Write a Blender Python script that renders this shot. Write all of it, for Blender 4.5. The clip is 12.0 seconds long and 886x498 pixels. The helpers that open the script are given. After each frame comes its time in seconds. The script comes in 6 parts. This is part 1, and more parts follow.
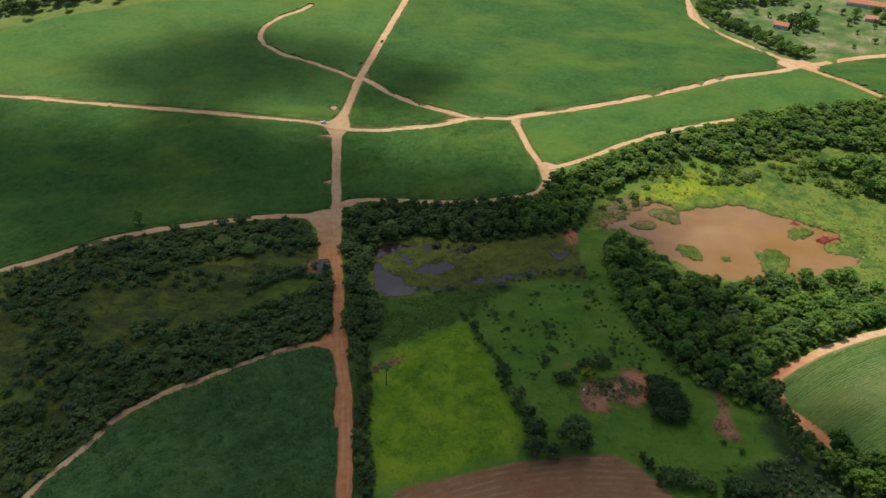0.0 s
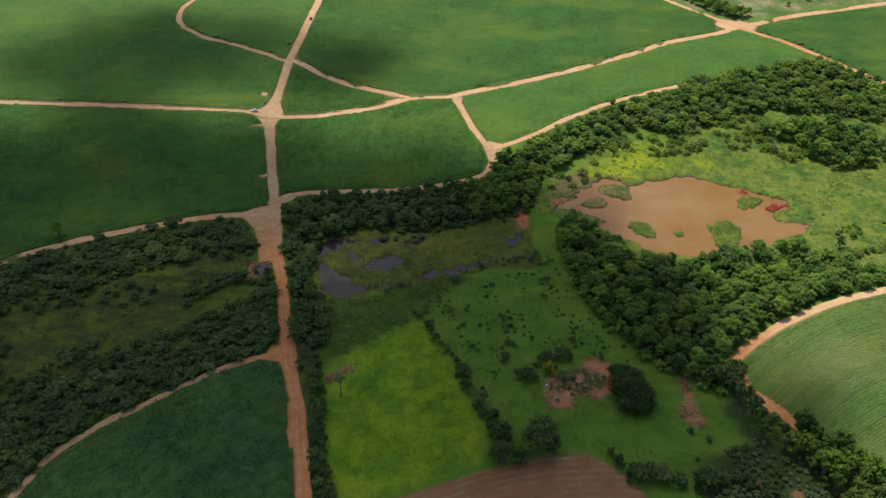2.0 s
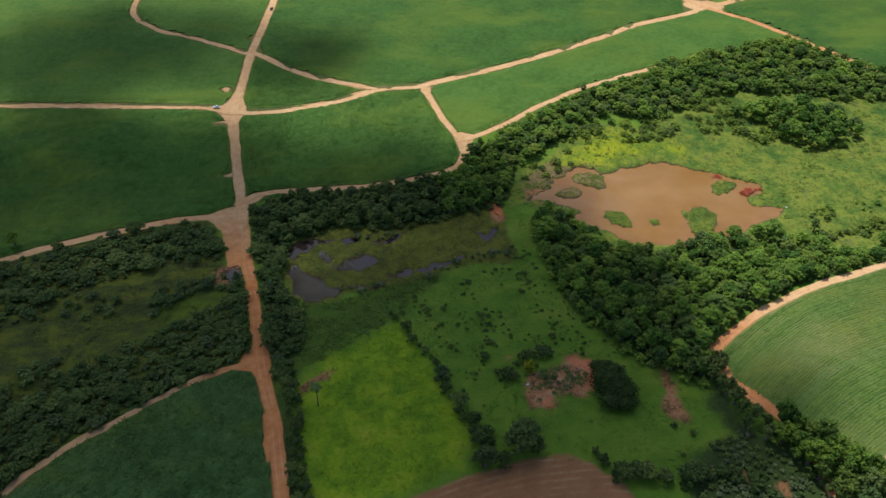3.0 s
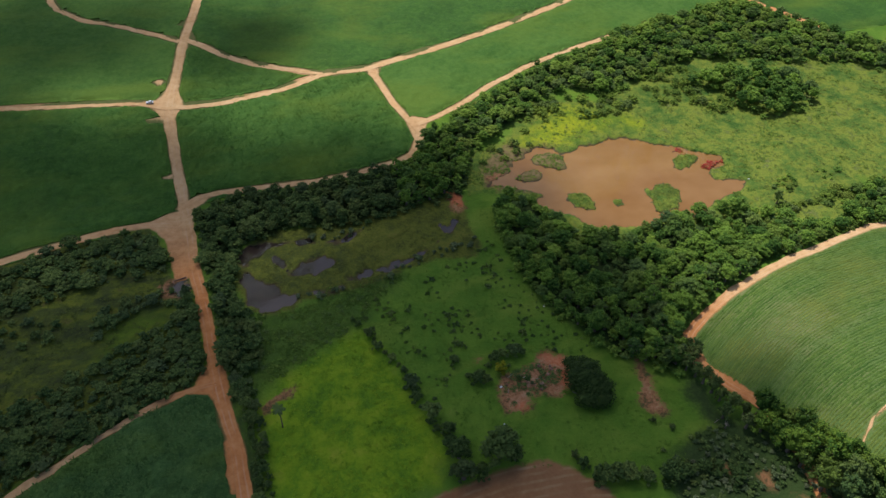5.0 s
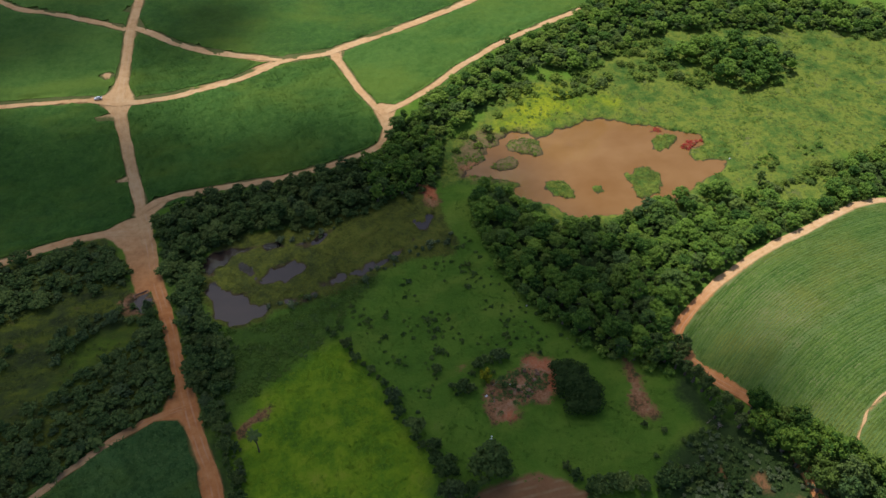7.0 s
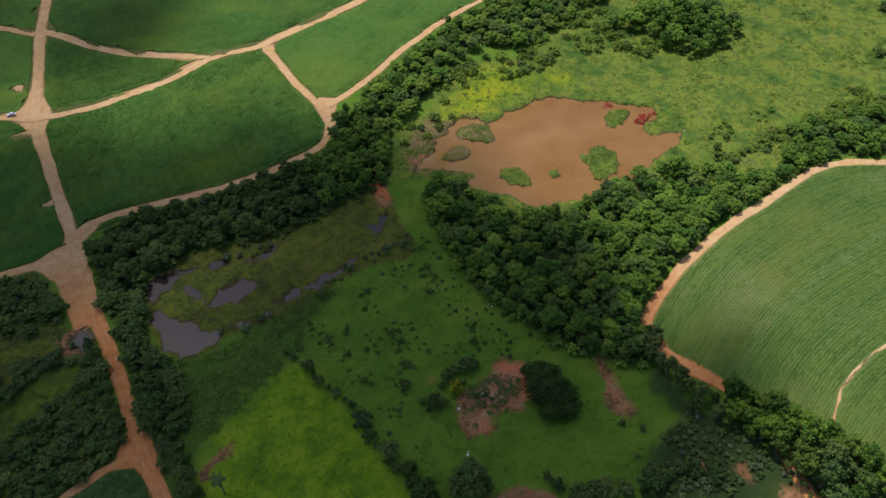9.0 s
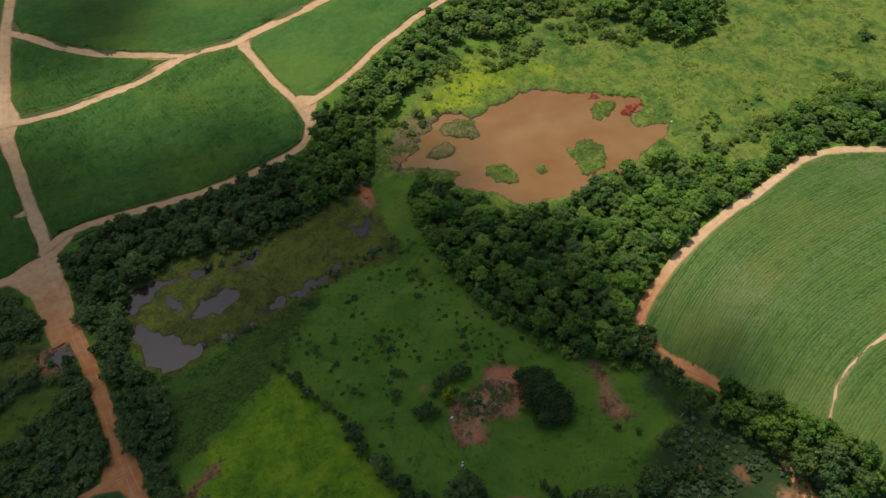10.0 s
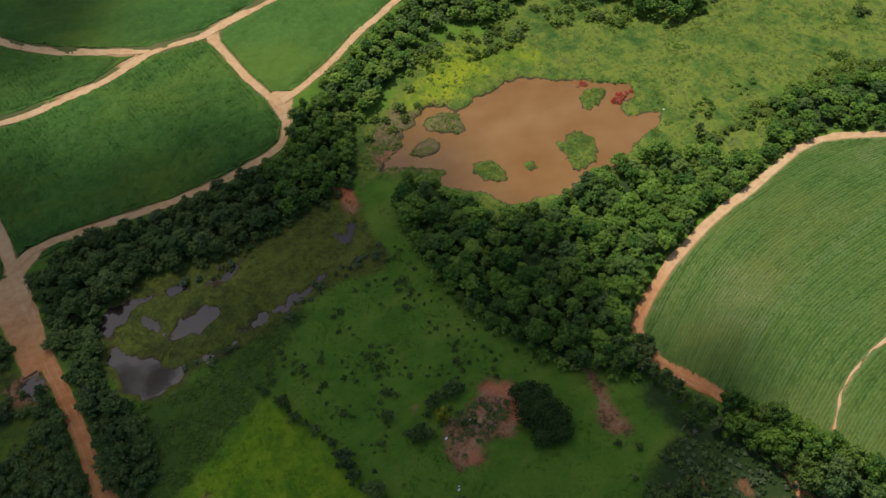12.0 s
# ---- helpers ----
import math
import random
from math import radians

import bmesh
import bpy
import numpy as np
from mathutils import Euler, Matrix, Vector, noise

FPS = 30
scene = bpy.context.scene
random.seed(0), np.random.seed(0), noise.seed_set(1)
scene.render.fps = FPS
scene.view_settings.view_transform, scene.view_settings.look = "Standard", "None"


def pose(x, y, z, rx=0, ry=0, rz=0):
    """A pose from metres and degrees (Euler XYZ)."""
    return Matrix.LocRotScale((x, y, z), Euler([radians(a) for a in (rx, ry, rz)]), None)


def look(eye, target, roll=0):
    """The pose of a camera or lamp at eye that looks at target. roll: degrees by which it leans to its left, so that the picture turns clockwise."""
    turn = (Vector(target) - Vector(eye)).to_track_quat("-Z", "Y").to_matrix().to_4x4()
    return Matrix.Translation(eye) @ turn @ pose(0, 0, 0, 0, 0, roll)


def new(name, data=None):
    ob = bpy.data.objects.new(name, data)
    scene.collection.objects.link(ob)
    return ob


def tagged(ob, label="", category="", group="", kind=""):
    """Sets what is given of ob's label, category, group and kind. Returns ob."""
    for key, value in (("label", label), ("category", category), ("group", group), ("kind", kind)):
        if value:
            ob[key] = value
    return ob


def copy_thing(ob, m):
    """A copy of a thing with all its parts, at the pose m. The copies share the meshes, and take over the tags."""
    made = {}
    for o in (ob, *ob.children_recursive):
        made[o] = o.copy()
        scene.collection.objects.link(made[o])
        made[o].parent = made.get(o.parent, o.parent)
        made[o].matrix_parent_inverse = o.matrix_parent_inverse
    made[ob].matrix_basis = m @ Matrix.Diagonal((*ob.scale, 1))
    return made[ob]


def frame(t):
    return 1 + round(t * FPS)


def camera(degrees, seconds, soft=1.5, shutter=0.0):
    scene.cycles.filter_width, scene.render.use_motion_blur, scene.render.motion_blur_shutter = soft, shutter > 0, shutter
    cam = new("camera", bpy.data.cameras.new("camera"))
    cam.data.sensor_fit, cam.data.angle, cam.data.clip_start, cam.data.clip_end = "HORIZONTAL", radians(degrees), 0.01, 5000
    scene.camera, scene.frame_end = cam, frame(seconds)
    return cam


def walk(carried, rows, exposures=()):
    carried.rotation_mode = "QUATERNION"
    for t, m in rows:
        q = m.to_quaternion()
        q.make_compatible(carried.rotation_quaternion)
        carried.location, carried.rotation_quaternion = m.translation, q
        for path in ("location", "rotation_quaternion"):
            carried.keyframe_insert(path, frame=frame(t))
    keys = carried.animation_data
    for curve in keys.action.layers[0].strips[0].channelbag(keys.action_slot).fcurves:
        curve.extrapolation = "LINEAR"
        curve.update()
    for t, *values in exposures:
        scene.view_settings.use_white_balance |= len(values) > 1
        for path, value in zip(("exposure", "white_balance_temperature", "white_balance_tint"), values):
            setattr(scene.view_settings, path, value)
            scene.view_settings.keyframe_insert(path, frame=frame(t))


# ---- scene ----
cam = camera(63.7, 12.0, soft=1.5)
EXPOSURE, KELVIN, TINT, SKY, SUN, THIN = 0.03, 5910, 11, 0.099, 3.7, 0.30
# the plan below is drawn in units of 1.5 m; the camera's rows are in metres
UNIT = 1.5
# clouds: where the middle of the shade falls, radius, stretch, turn
CLOUDS = [(-30, 140, 95, 1.1, 20), (52, 146, 64, 1.1, 80), (-115, 175, 85, 1.2, 0), (49, 203, 60, 1.25, 100), (-20, 252, 48, 1.4, 10), (-100, 268, 60, 1.4, 0), (-190, 255, 66, 1.2, 0), (-105, 348, 58, 1.5, 10), (-15, 338, 30, 1.2, 30), (113, 133, 17, 1.1, 40), (84, 178, 27, 1.2, 60),
          (925, 960, 250, 1.25, 30), (40, 715, 130, 1.2, 0), (560, 680, 110, 1.3, 10), (1300, 600, 180, 1.2, 70), (-500, 700, 150, 1.3, 20), (-700, 100, 170, 1.1, 0), (500, -300, 160, 1.2, 0)]
PATH = [
    (0, (1.431, 1.113, 241.960), (1.435, 3.546, 240.206), 1),
    (0.5, (0.834, 7.279, 242.118), (0.900, 9.690, 240.333), 1),
    (1, (0.449, 12.756, 242.487), (0.570, 15.144, 240.676), 0.9),
    (1.5, (0.301, 18.696, 242.989), (0.483, 21.057, 241.147), 0.8),
    (2, (0.132, 24.279, 243.411), (0.364, 26.614, 241.542), 0.8),
    (2.5, (0.280, 30.294, 243.815), (0.573, 32.598, 241.915), 0.7),
    (3, (0.408, 35.991, 244.138), (0.750, 38.265, 242.212), 0.6),
    (5, (1.890, 59.058, 245.591), (2.397, 61.198, 243.552), 0.3),
    (5.5, (2.358, 65.135, 245.989), (2.910, 67.236, 243.921), 0.2),
    (6, (3.046, 70.627, 246.372), (3.612, 72.699, 244.276), 0.2),
    (6.5, (4.114, 76.671, 246.696), (4.691, 78.711, 244.574), 0.2),
    (7, (5.355, 82.186, 246.905), (5.952, 84.192, 244.755), 0.2),
    (9, (11.306, 105.005, 248.564), (12.047, 106.836, 246.308), -0.5),
    (9.5, (12.814, 110.756, 248.715), (13.578, 112.545, 246.433), -0.5),
    (10, (14.524, 116.255, 249.067), (15.303, 118.007, 246.761), -0.6),
    (10.5, (16.704, 121.884, 249.483), (17.480, 123.603, 247.149), -0.6),
    (11, (18.981, 127.076, 249.993), (19.743, 128.767, 247.637), -0.7),
    (11.5, (21.107, 132.564, 250.385), (21.875, 134.219, 248.002), -0.7),
    (12, (22.920, 138.178, 250.700), (23.706, 139.790, 248.295), -0.7),
]
walk(cam, [(t, look(eye, target, roll)) for t, eye, target, roll in PATH],
     exposures=[(0, EXPOSURE + 0.06, KELVIN, TINT), (6, EXPOSURE, KELVIN, TINT), (12, EXPOSURE - 0.18, KELVIN, TINT)])

# ---- sky, sun ----
SUN_DIR = Vector((-0.16, 0.42, 0.893)).normalized()      # towards the sun
world = bpy.data.worlds.new("sky")
scene.world = world
world.use_nodes = True
wt = world.node_tree
sky = wt.nodes.new("ShaderNodeTexSky")
sky.sky_type = "NISHITA"
sky.sun_disc = False
sky.sun_elevation = math.asin(SUN_DIR.z)
sky.sun_rotation = math.atan2(SUN_DIR.x, SUN_DIR.y)
sky.air_density, sky.dust_density, sky.ozone_density = 1.0, 2.3, 1.0
wt.nodes["Background"].inputs[1].default_value = SKY
wt.links.new(sky.outputs[0], wt.nodes["Background"].inputs[0])
sun = new("sun", bpy.data.lights.new("sun", "SUN"))
sun.data.energy, sun.data.angle, sun.data.color = SUN, radians(1.6), (1.0, 0.95, 0.87)
sun.matrix_world = look((0, 0, 0), -SUN_DIR)
sun.location = (0, 0, 1500)


# ---- numbers: noise, distances, height of the land ----
def value_noise(x, y, size, seed=0):
    """Smooth noise from -1 to 1 with features about size metres wide."""
    x, y = np.asarray(x, float) / size + 1000.5, np.asarray(y, float) / size + 1000.5
    ix, iy = np.floor(x).astype(np.int64), np.floor(y).astype(np.int64)
    fx, fy = x - ix, y - iy
    fx, fy = fx * fx * (3 - 2 * fx), fy * fy * (3 - 2 * fy)

    def corner(a, b):
        h = (a * 374761393 + b * 668265263 + seed * 1442695041) & 0xFFFFFFFF
        h = ((h ^ (h >> 13)) * 1274126177) & 0xFFFFFFFF
        return ((h ^ (h >> 16)) & 0xFFFF) / 32767.5 - 1

    a = corner(ix, iy) * (1 - fx) + corner(ix + 1, iy) * fx
    b = corner(ix, iy + 1) * (1 - fx) + corner(ix + 1, iy + 1) * fx
    return a * (1 - fy) + b * fy


def ease(a, b, x):
    u = np.clip((np.asarray(x, float) - a) / (b - a), 0, 1)
    return u * u * (3 - 2 * u)


def segment_distance(x, y, a, b):
    ax, ay, dx, dy = a[0], a[1], b[0] - a[0], b[1] - a[1]
    u = np.clip(((x - ax) * dx + (y - ay) * dy) / (dx * dx + dy * dy + 1e-9), 0, 1)
    return np.hypot(x - ax - u * dx, y - ay - u * dy)


def line_distance(x, y, pts):
    d = np.full(np.shape(x), 1e9)
    for a, b in zip(pts, pts[1:]):
        d = np.minimum(d, segment_distance(x, y, a, b))
    return d


def inside_distance(x, y, poly):
    """Signed distance to a closed outline, negative inside."""
    x, y = np.asarray(x, float), np.asarray(y, float)
    d = line_distance(x, y, list(poly) + [poly[0]])
    inside = np.zeros(x.shape, bool)
    for (ax, ay), (bx, by) in zip(poly, list(poly[1:]) + [poly[0]]):
        cross = (ay > y) != (by > y)
        inside ^= cross & (x < (bx - ax) * (y - ay) / (by - ay + 1e-12) + ax)
    return np.where(inside, -d, d)


def smooth_line(pts, step=2.0):
    """A Catmull-Rom curve through pts, sampled about every step metres."""
    p = np.array([2 * np.array(pts[0]) - pts[1], *pts, 2 * np.array(pts[-1]) - pts[-2]], float)
    out = []
    for i in range(1, len(p) - 2):
        n = max(1, int(np.hypot(*(p[i + 1] - p[i])) / step))
        for k in range(n):
            u = k / n
            out.append(0.5 * (2 * p[i] + (p[i + 1] - p[i - 1]) * u + (2 * p[i - 1] - 5 * p[i] + 4 * p[i + 1] - p[i + 2]) * u * u
                              + (3 * p[i] - p[i - 1] - 3 * p[i + 1] + p[i + 2]) * u ** 3))
    return np.array(out + [p[-2]])


# the dirt roads: centre line, width, how red the soil is at both ends
ROADS = {
    "main": ([(-14, -80), (-21, 40), (-23.5, 112), (-26.2, 139.2), (-27.2, 149.2), (-29.5, 158.1), (-31.6, 168.5), (-33.8, 183.6), (-35.2, 194.6), (-37.1, 206.5),
              (-38.9, 216.7), (-40.3, 224.8), (-41.4, 236), (-42.7, 246.5), (-44.6, 261.3), (-46.2, 274.2), (-47.9, 290.2),
              (-48.9, 302.6), (-48, 317), (-45.5, 334), (-43.6, 351), (-39.4, 371), (-33.9, 400.9), (-29, 427.4), (-24.3, 454.1), (-12, 520)], 4.3, 1.0, 0.1),
    "west": ([(-340, 338), (-216.5, 326), (-187.7, 323), (-159.4, 320.1), (-131.6, 318.2), (-103.9, 315.9), (-76.5, 313.8), (-60, 311.8), (-49, 307.5)], 4.0, 0.1, 0.2),
    "south": ([(-300, 105), (-190, 183), (-160.1, 205.4), (-149, 212.6), (-137, 221.6), (-125.5, 228.4), (-111.9, 233.9), (-97.4, 238.3), (-80.2, 242.5),
               (-64.7, 245.5), (-54.3, 245.4), (-43.3, 242.5)], 3.6, 0.1, 0.3),
    "southwest": ([(-165, -80), (-125, 60), (-105.4, 111.5), (-101.1, 119.7), (-96.9, 127.6), (-92.7, 137.1), (-86.7, 143.2), (-80.2, 148.9), (-73, 152.8), (-65.5, 157.9),
                   (-57.9, 162.4), (-49.8, 166.8), (-41.1, 169.9), (-32.5, 171.4)], 2.3, 0.05, 0.85),
    "branch": ([(-43, 353), (-34.9, 346.9), (-26.1, 338.7), (-15, 331.4), (-3.9, 326.8), (7.3, 322.6), (14.1, 320.6)], 3.6, 0.0, 0.1),
    "east": ([(-48.5, 307.6), (-38.6, 307.4), (-27.9, 307.7), (-16.8, 309.7), (-5.4, 312.1), (6.5, 316.7), (14, 319.8), (23.6, 320.8), (34.5, 321.5),
              (49, 326.4), (70, 332.8), (91.5, 341.1), (110.8, 349.7), (134.5, 361), (152.7, 371.3), (174, 379.2), (192.5, 386.3), (202.5, 393)], 4.2, 0.0, 0.2),
    "hedge": ([(203, 394), (195, 402.3), (185.5, 413.5), (173.1, 428.2), (163.7, 444.3), (158.6, 458.4), (160, 470), (170, 520)], 4.0, 0.4, 0.1),
    "farm": ([(201.3, 393), (216.2, 397.2), (235.4, 404.1), (260.9, 410.6), (340, 428)], 5.0, 0.3, 0.1),
    "far_east": ([(201, 394.3), (218, 378.4), (226.2, 368.4), (234.7, 355.2), (260, 318)], 3.6, 0.6, 0.8),
    "loop": ([(-45, 351.7), (-57.6, 359.1), (-73.7, 367.5), (-86.6, 372.8), (-97.5, 382.2), (-102.4, 391.5), (-101.5, 403.3), (-94.4, 417.5),
              (-86, 426.5), (-80, 436)], 3.2, 0.1, 0.1),
    "link": ([(34.4, 321.1), (37.2, 310.3), (40.5, 297.1), (44.8, 284.9), (47.3, 279)], 3.2, 0.15, 0.2),
    "north": ([(47.6, 282), (56.5, 285.2), (70.2, 292.3), (82.4, 300.6), (94.5, 307), (105.3, 312.6), (122.4, 319.7), (135.1, 324.2), (151, 329.7)], 3.0, 0.0, 0.0),
    "wood_edge": ([(-45, 252.5), (-37.3, 256.9), (-30.8, 258), (-20.2, 257.8), (-10.2, 257.5), (4.4, 257.3), (21, 259), (35, 262.1), (41.9, 265.3),
                   (46.4, 273.7), (47.6, 281)], 3.0, 0.2, 0.1),
    "right": ([(270, 155), (240, 171), (221.3, 180.2), (209, 185), (198.9, 187.6), (188.1, 186.9), (174.7, 183.1), (160.5, 178.8), (152.2, 177.4),
               (141.2, 174.5), (131.1, 171.1), (122.8, 168), (113.9, 163.4), (107, 159), (102.4, 154.5), (102, 150), (103.3, 146.3), (104.8, 142),
               (107, 136.8), (111, 130), (113, 118), (112, 100), (116, 60), (125, -80)], 3.4, 0.05, 1.0),
    "cut": ([(190, 128), (156.4, 123), (150, 122.2), (141.7, 119.7), (134.2, 116.8), (127.7, 111.4), (126, 110.2)], 0.75, 0.0, 0.15),
}
# trodden earth where roads meet
JUNCTIONS = [
    [(-60.7, 311.6), (-53.8, 312.6), (-49.9, 318.5), (-47, 327), (-44.6, 327), (-45.8, 314.4), (-42.8, 309.2), (-44.6, 306.2), (-46.6, 302.6), (-46.4, 290), (-49.8, 290.2), (-51.8, 303), (-56.3, 308.4)],
    [(-57, 246.5), (-50, 250), (-41, 252), (-40, 240), (-40.2, 228), (-39.6, 217), (-41, 216), (-44.2, 214.9), (-45.6, 217.2), (-46.9, 225.4), (-48.2, 231.5), (-49.4, 236.6), (-53.5, 242)],
    [(-46.2, 350), (-42.6, 357.2), (-39.6, 356.9), (-38.2, 350.2), (-40.6, 347), (-43.5, 343)],
    [(8, 318), (16, 323), (26, 322), (20, 318.5)],
    [(30, 322), (36, 323.5), (40, 322.5), (37, 315), (35, 315)],
    [(43.5, 286), (47, 287), (53, 284.5), (50, 279), (48.5, 270), (45, 272)],
    [(188, 387), (194, 404), (204, 403), (216, 399), (212, 386), (203, 390)],
    [(-36, 178), (-30, 176), (-28.5, 165), (-32, 163), (-34.5, 168), (-40, 169), (-38, 172)],
    [(-30.4, 152), (-28.2, 152), (-27.4, 138), (-28.6, 135.5), (-29.8, 141)],
    [(-40, 257), (-33, 258.5), (-36, 255), (-42, 249), (-45, 251)],
    [(-55.4, 324.3), (-52.8, 326.3), (-51.1, 323.9), (-53.3, 322.2)],
    [(-58.6, 301.6), (-52, 301.8), (-51, 298.9), (-56.6, 300)],
    [(-52, 269.4), (-48, 270.9), (-47.5, 268.7)],
    [(-46.3, 364.3), (-41, 368.1), (-40.5, 362.3)],
    [(103, 146), (105, 145.5), (109, 138.5), (111.4, 132), (109.4, 131.4), (104.2, 138)],
    [(101, 158), (106, 160), (105, 154), (105, 147), (101, 148)],
]
ROADS = {k: (p, w * 0.9, *rest) for k, (p, w, *rest) in ROADS.items()}
ROAD_LINES = {k: smooth_line(v[0]) for k, v in ROADS.items()}


def road_distance(x, y, skip=()):
    """Distance to the nearest road's edge (negative on a road)."""
    x, y = np.asarray(x, float), np.asarray(y, float)
    d = np.full(x.shape, 1e9)
    for k, (pts, width, _, _) in ROADS.items():
        if k not in skip:
            d = np.minimum(d, line_distance(x, y, pts) - width / 2)
    for p in JUNCTIONS:
        d = np.minimum(d, inside_distance(x, y, p))
    return d


# outlines of water, marsh, meadow and soil
POND = [(123.6, 260.9), (126.7, 259), (131, 258.5), (136.2, 255.5), (139.1, 252.6), (142.7, 250.8), (146, 250.5), (148.9, 248.3), (150.1, 245), (154.7, 242),
        (160.1, 239.5), (160.5, 236), (157.7, 233.5), (153.3, 233.2), (150.4, 229.8), (150.9, 225.8), (157.1, 225.4), (161.9, 222.4), (158.6, 219.4), (153.6, 217.4),
        (149, 215.9), (145.1, 215.2), (139.2, 211), (133.1, 208), (126.4, 208), (119.4, 208), (114.3, 206.9), (106.8, 208.5), (103.1, 209), (99.6, 208.4),
        (95.5, 210), (95, 213), (92.8, 216.2), (89.6, 219.6), (86, 222.2), (82.4, 226.7), (82.5, 230.1), (86.4, 230.6), (82.7, 233.3), (77.8, 237.8),
        (71.6, 240), (66, 240.9), (66, 243), (69.9, 244.2), (73.2, 245.2), (76.5, 247.2), (76.8, 250.5), (80, 253.4), (84.2, 254.3), (86.5, 258.6),
        (92.3, 260.2), (98.1, 258.1), (100.4, 255), (104.2, 255), (109.2, 258.2), (112.7, 257.1), (117.9, 257.7)]
ISLETS = [
    [(123, 226.9), (124.7, 224.3), (127.8, 227.4), (132.3, 227.5), (135.2, 225.1), (134.7, 219.5), (131.5, 215.4), (128.1, 212.9), (123.5, 212.4), (121.1, 213.7), (121.5, 217.6), (122.5, 220.8), (120.9, 224.5)],
    [(107.3, 220.6), (108.6, 223.2), (111.4, 222.6), (111.6, 219.4), (108.5, 217.9)],
    [(93.4, 230.5), (99.4, 228.3), (102.4, 223.2), (100.5, 219.2), (97.1, 218.6), (94.5, 221.2), (92.1, 226.2)],
    [(141.2, 242.4), (145.5, 244.2), (150.9, 243.4), (153, 240.3), (149.7, 236.5), (145.4, 235.4), (140.7, 235.2), (139.3, 237.9)],
    [(89.7, 257.5), (96.2, 256.4), (100.5, 252), (99.6, 246.3), (96.6, 243.3), (92.3, 246.4), (86.6, 249.9), (87, 253.6)],
    [(76.4, 243.4), (80.8, 246.3), (86.1, 246.6), (89.9, 243.7), (86, 240), (79.4, 239)],
]
PUDDLES = [
    [(-23.7, 215.1), (-18.9, 209.8), (-13.6, 206.7), (-11.1, 201.8), (-8.1, 198.8), (-9.7, 196.4), (-14.7, 195.9), (-19.4, 197.4), (-22.3, 200.6), (-22.7, 205.3), (-24.1, 209.6)],
    [(-9.1, 211), (-6.7, 213.3), (-1.7, 214.7), (3.2, 215.3), (5.9, 216.4), (4.1, 212.8), (0.4, 210.7), (-4.4, 210.2), (-8.5, 209.3)],
    [(9.2, 203.3), (12.3, 205.7), (17.3, 206.2), (20.6, 208.6), (26.4, 208.8), (27.2, 206.3), (22.6, 204.9), (17.4, 204.1), (12.5, 203.6)],
    [(-26.3, 221.2), (-24.1, 225), (-19.7, 227.9), (-15.8, 228), (-14.5, 225.3), (-18.6, 222.8), (-21.8, 220.9), (-24.2, 217.7)],
    [(43.9, 223.6), (46.6, 222.2), (48.6, 219), (45.4, 219.8)],
    [(-46.3, 213), (-45.1, 215.2), (-42.7, 215.9), (-40.9, 213.3), (-41.2, 210.3), (-44, 209), (-46.1, 210.7)],
]
STREAMS = [
    ([(-23, 218), (-22.5, 225.3), (-12.4, 226.2), (-5.2, 225.9), (2.3, 223.8), (10.4, 223.4), (16.1, 226)], 0.1),
    ([(-11.2, 201.3), (-5.3, 201.1), (0.7, 200.8), (5.5, 201.3), (10.6, 202.6)], 0.0),
    ([(27, 207), (34.5, 210.1), (39.1, 213.2), (45, 219), (49, 224)], 0.0),
    ([(-15, 222), (-12, 216.5), (-9, 211)], -0.2),
]
DARK_MARSH = [(-27.9, 219.9), (-24.5, 226.1), (-18.2, 231.1), (-10.5, 233), (0, 232.6), (11.5, 231.6), (23.6, 233), (35.7, 235.6), (44.8, 237.4), (50, 238.4), (55.5, 234.5), (53.5, 222),
              (55.2, 209.3), (51.4, 204.6), (38.4, 206.8), (27.2, 204), (16, 199.6), (6.3, 198.7), (-6.1, 197.6), (-9.9, 194.2), (-18.4, 194), (-23.8, 198.1), (-25.5, 209.2), (-28.5, 216.3)]
LIME_PADDOCK = [(-21.7, 159.1), (-15.3, 168.1), (-2.7, 176.4), (10.5, 181.8), (14.1, 174.7), (18.9, 160), (22.5, 148.4), (25.4, 135.6), (21.2, 128.6),
                (4.7, 122.3), (-13.2, 116.6), (-18, 127.8), (-20, 144.2)]
PLOUGHED = [(-6, -80), (-13, 60), (-12, 112), (-10.2, 115.2), (4.7, 119.9), (20.1, 124.4), (35.9, 127.3), (50.1, 128), (55.5, 124), (61, 118), (63, 112), (70, 60), (85, -80)]
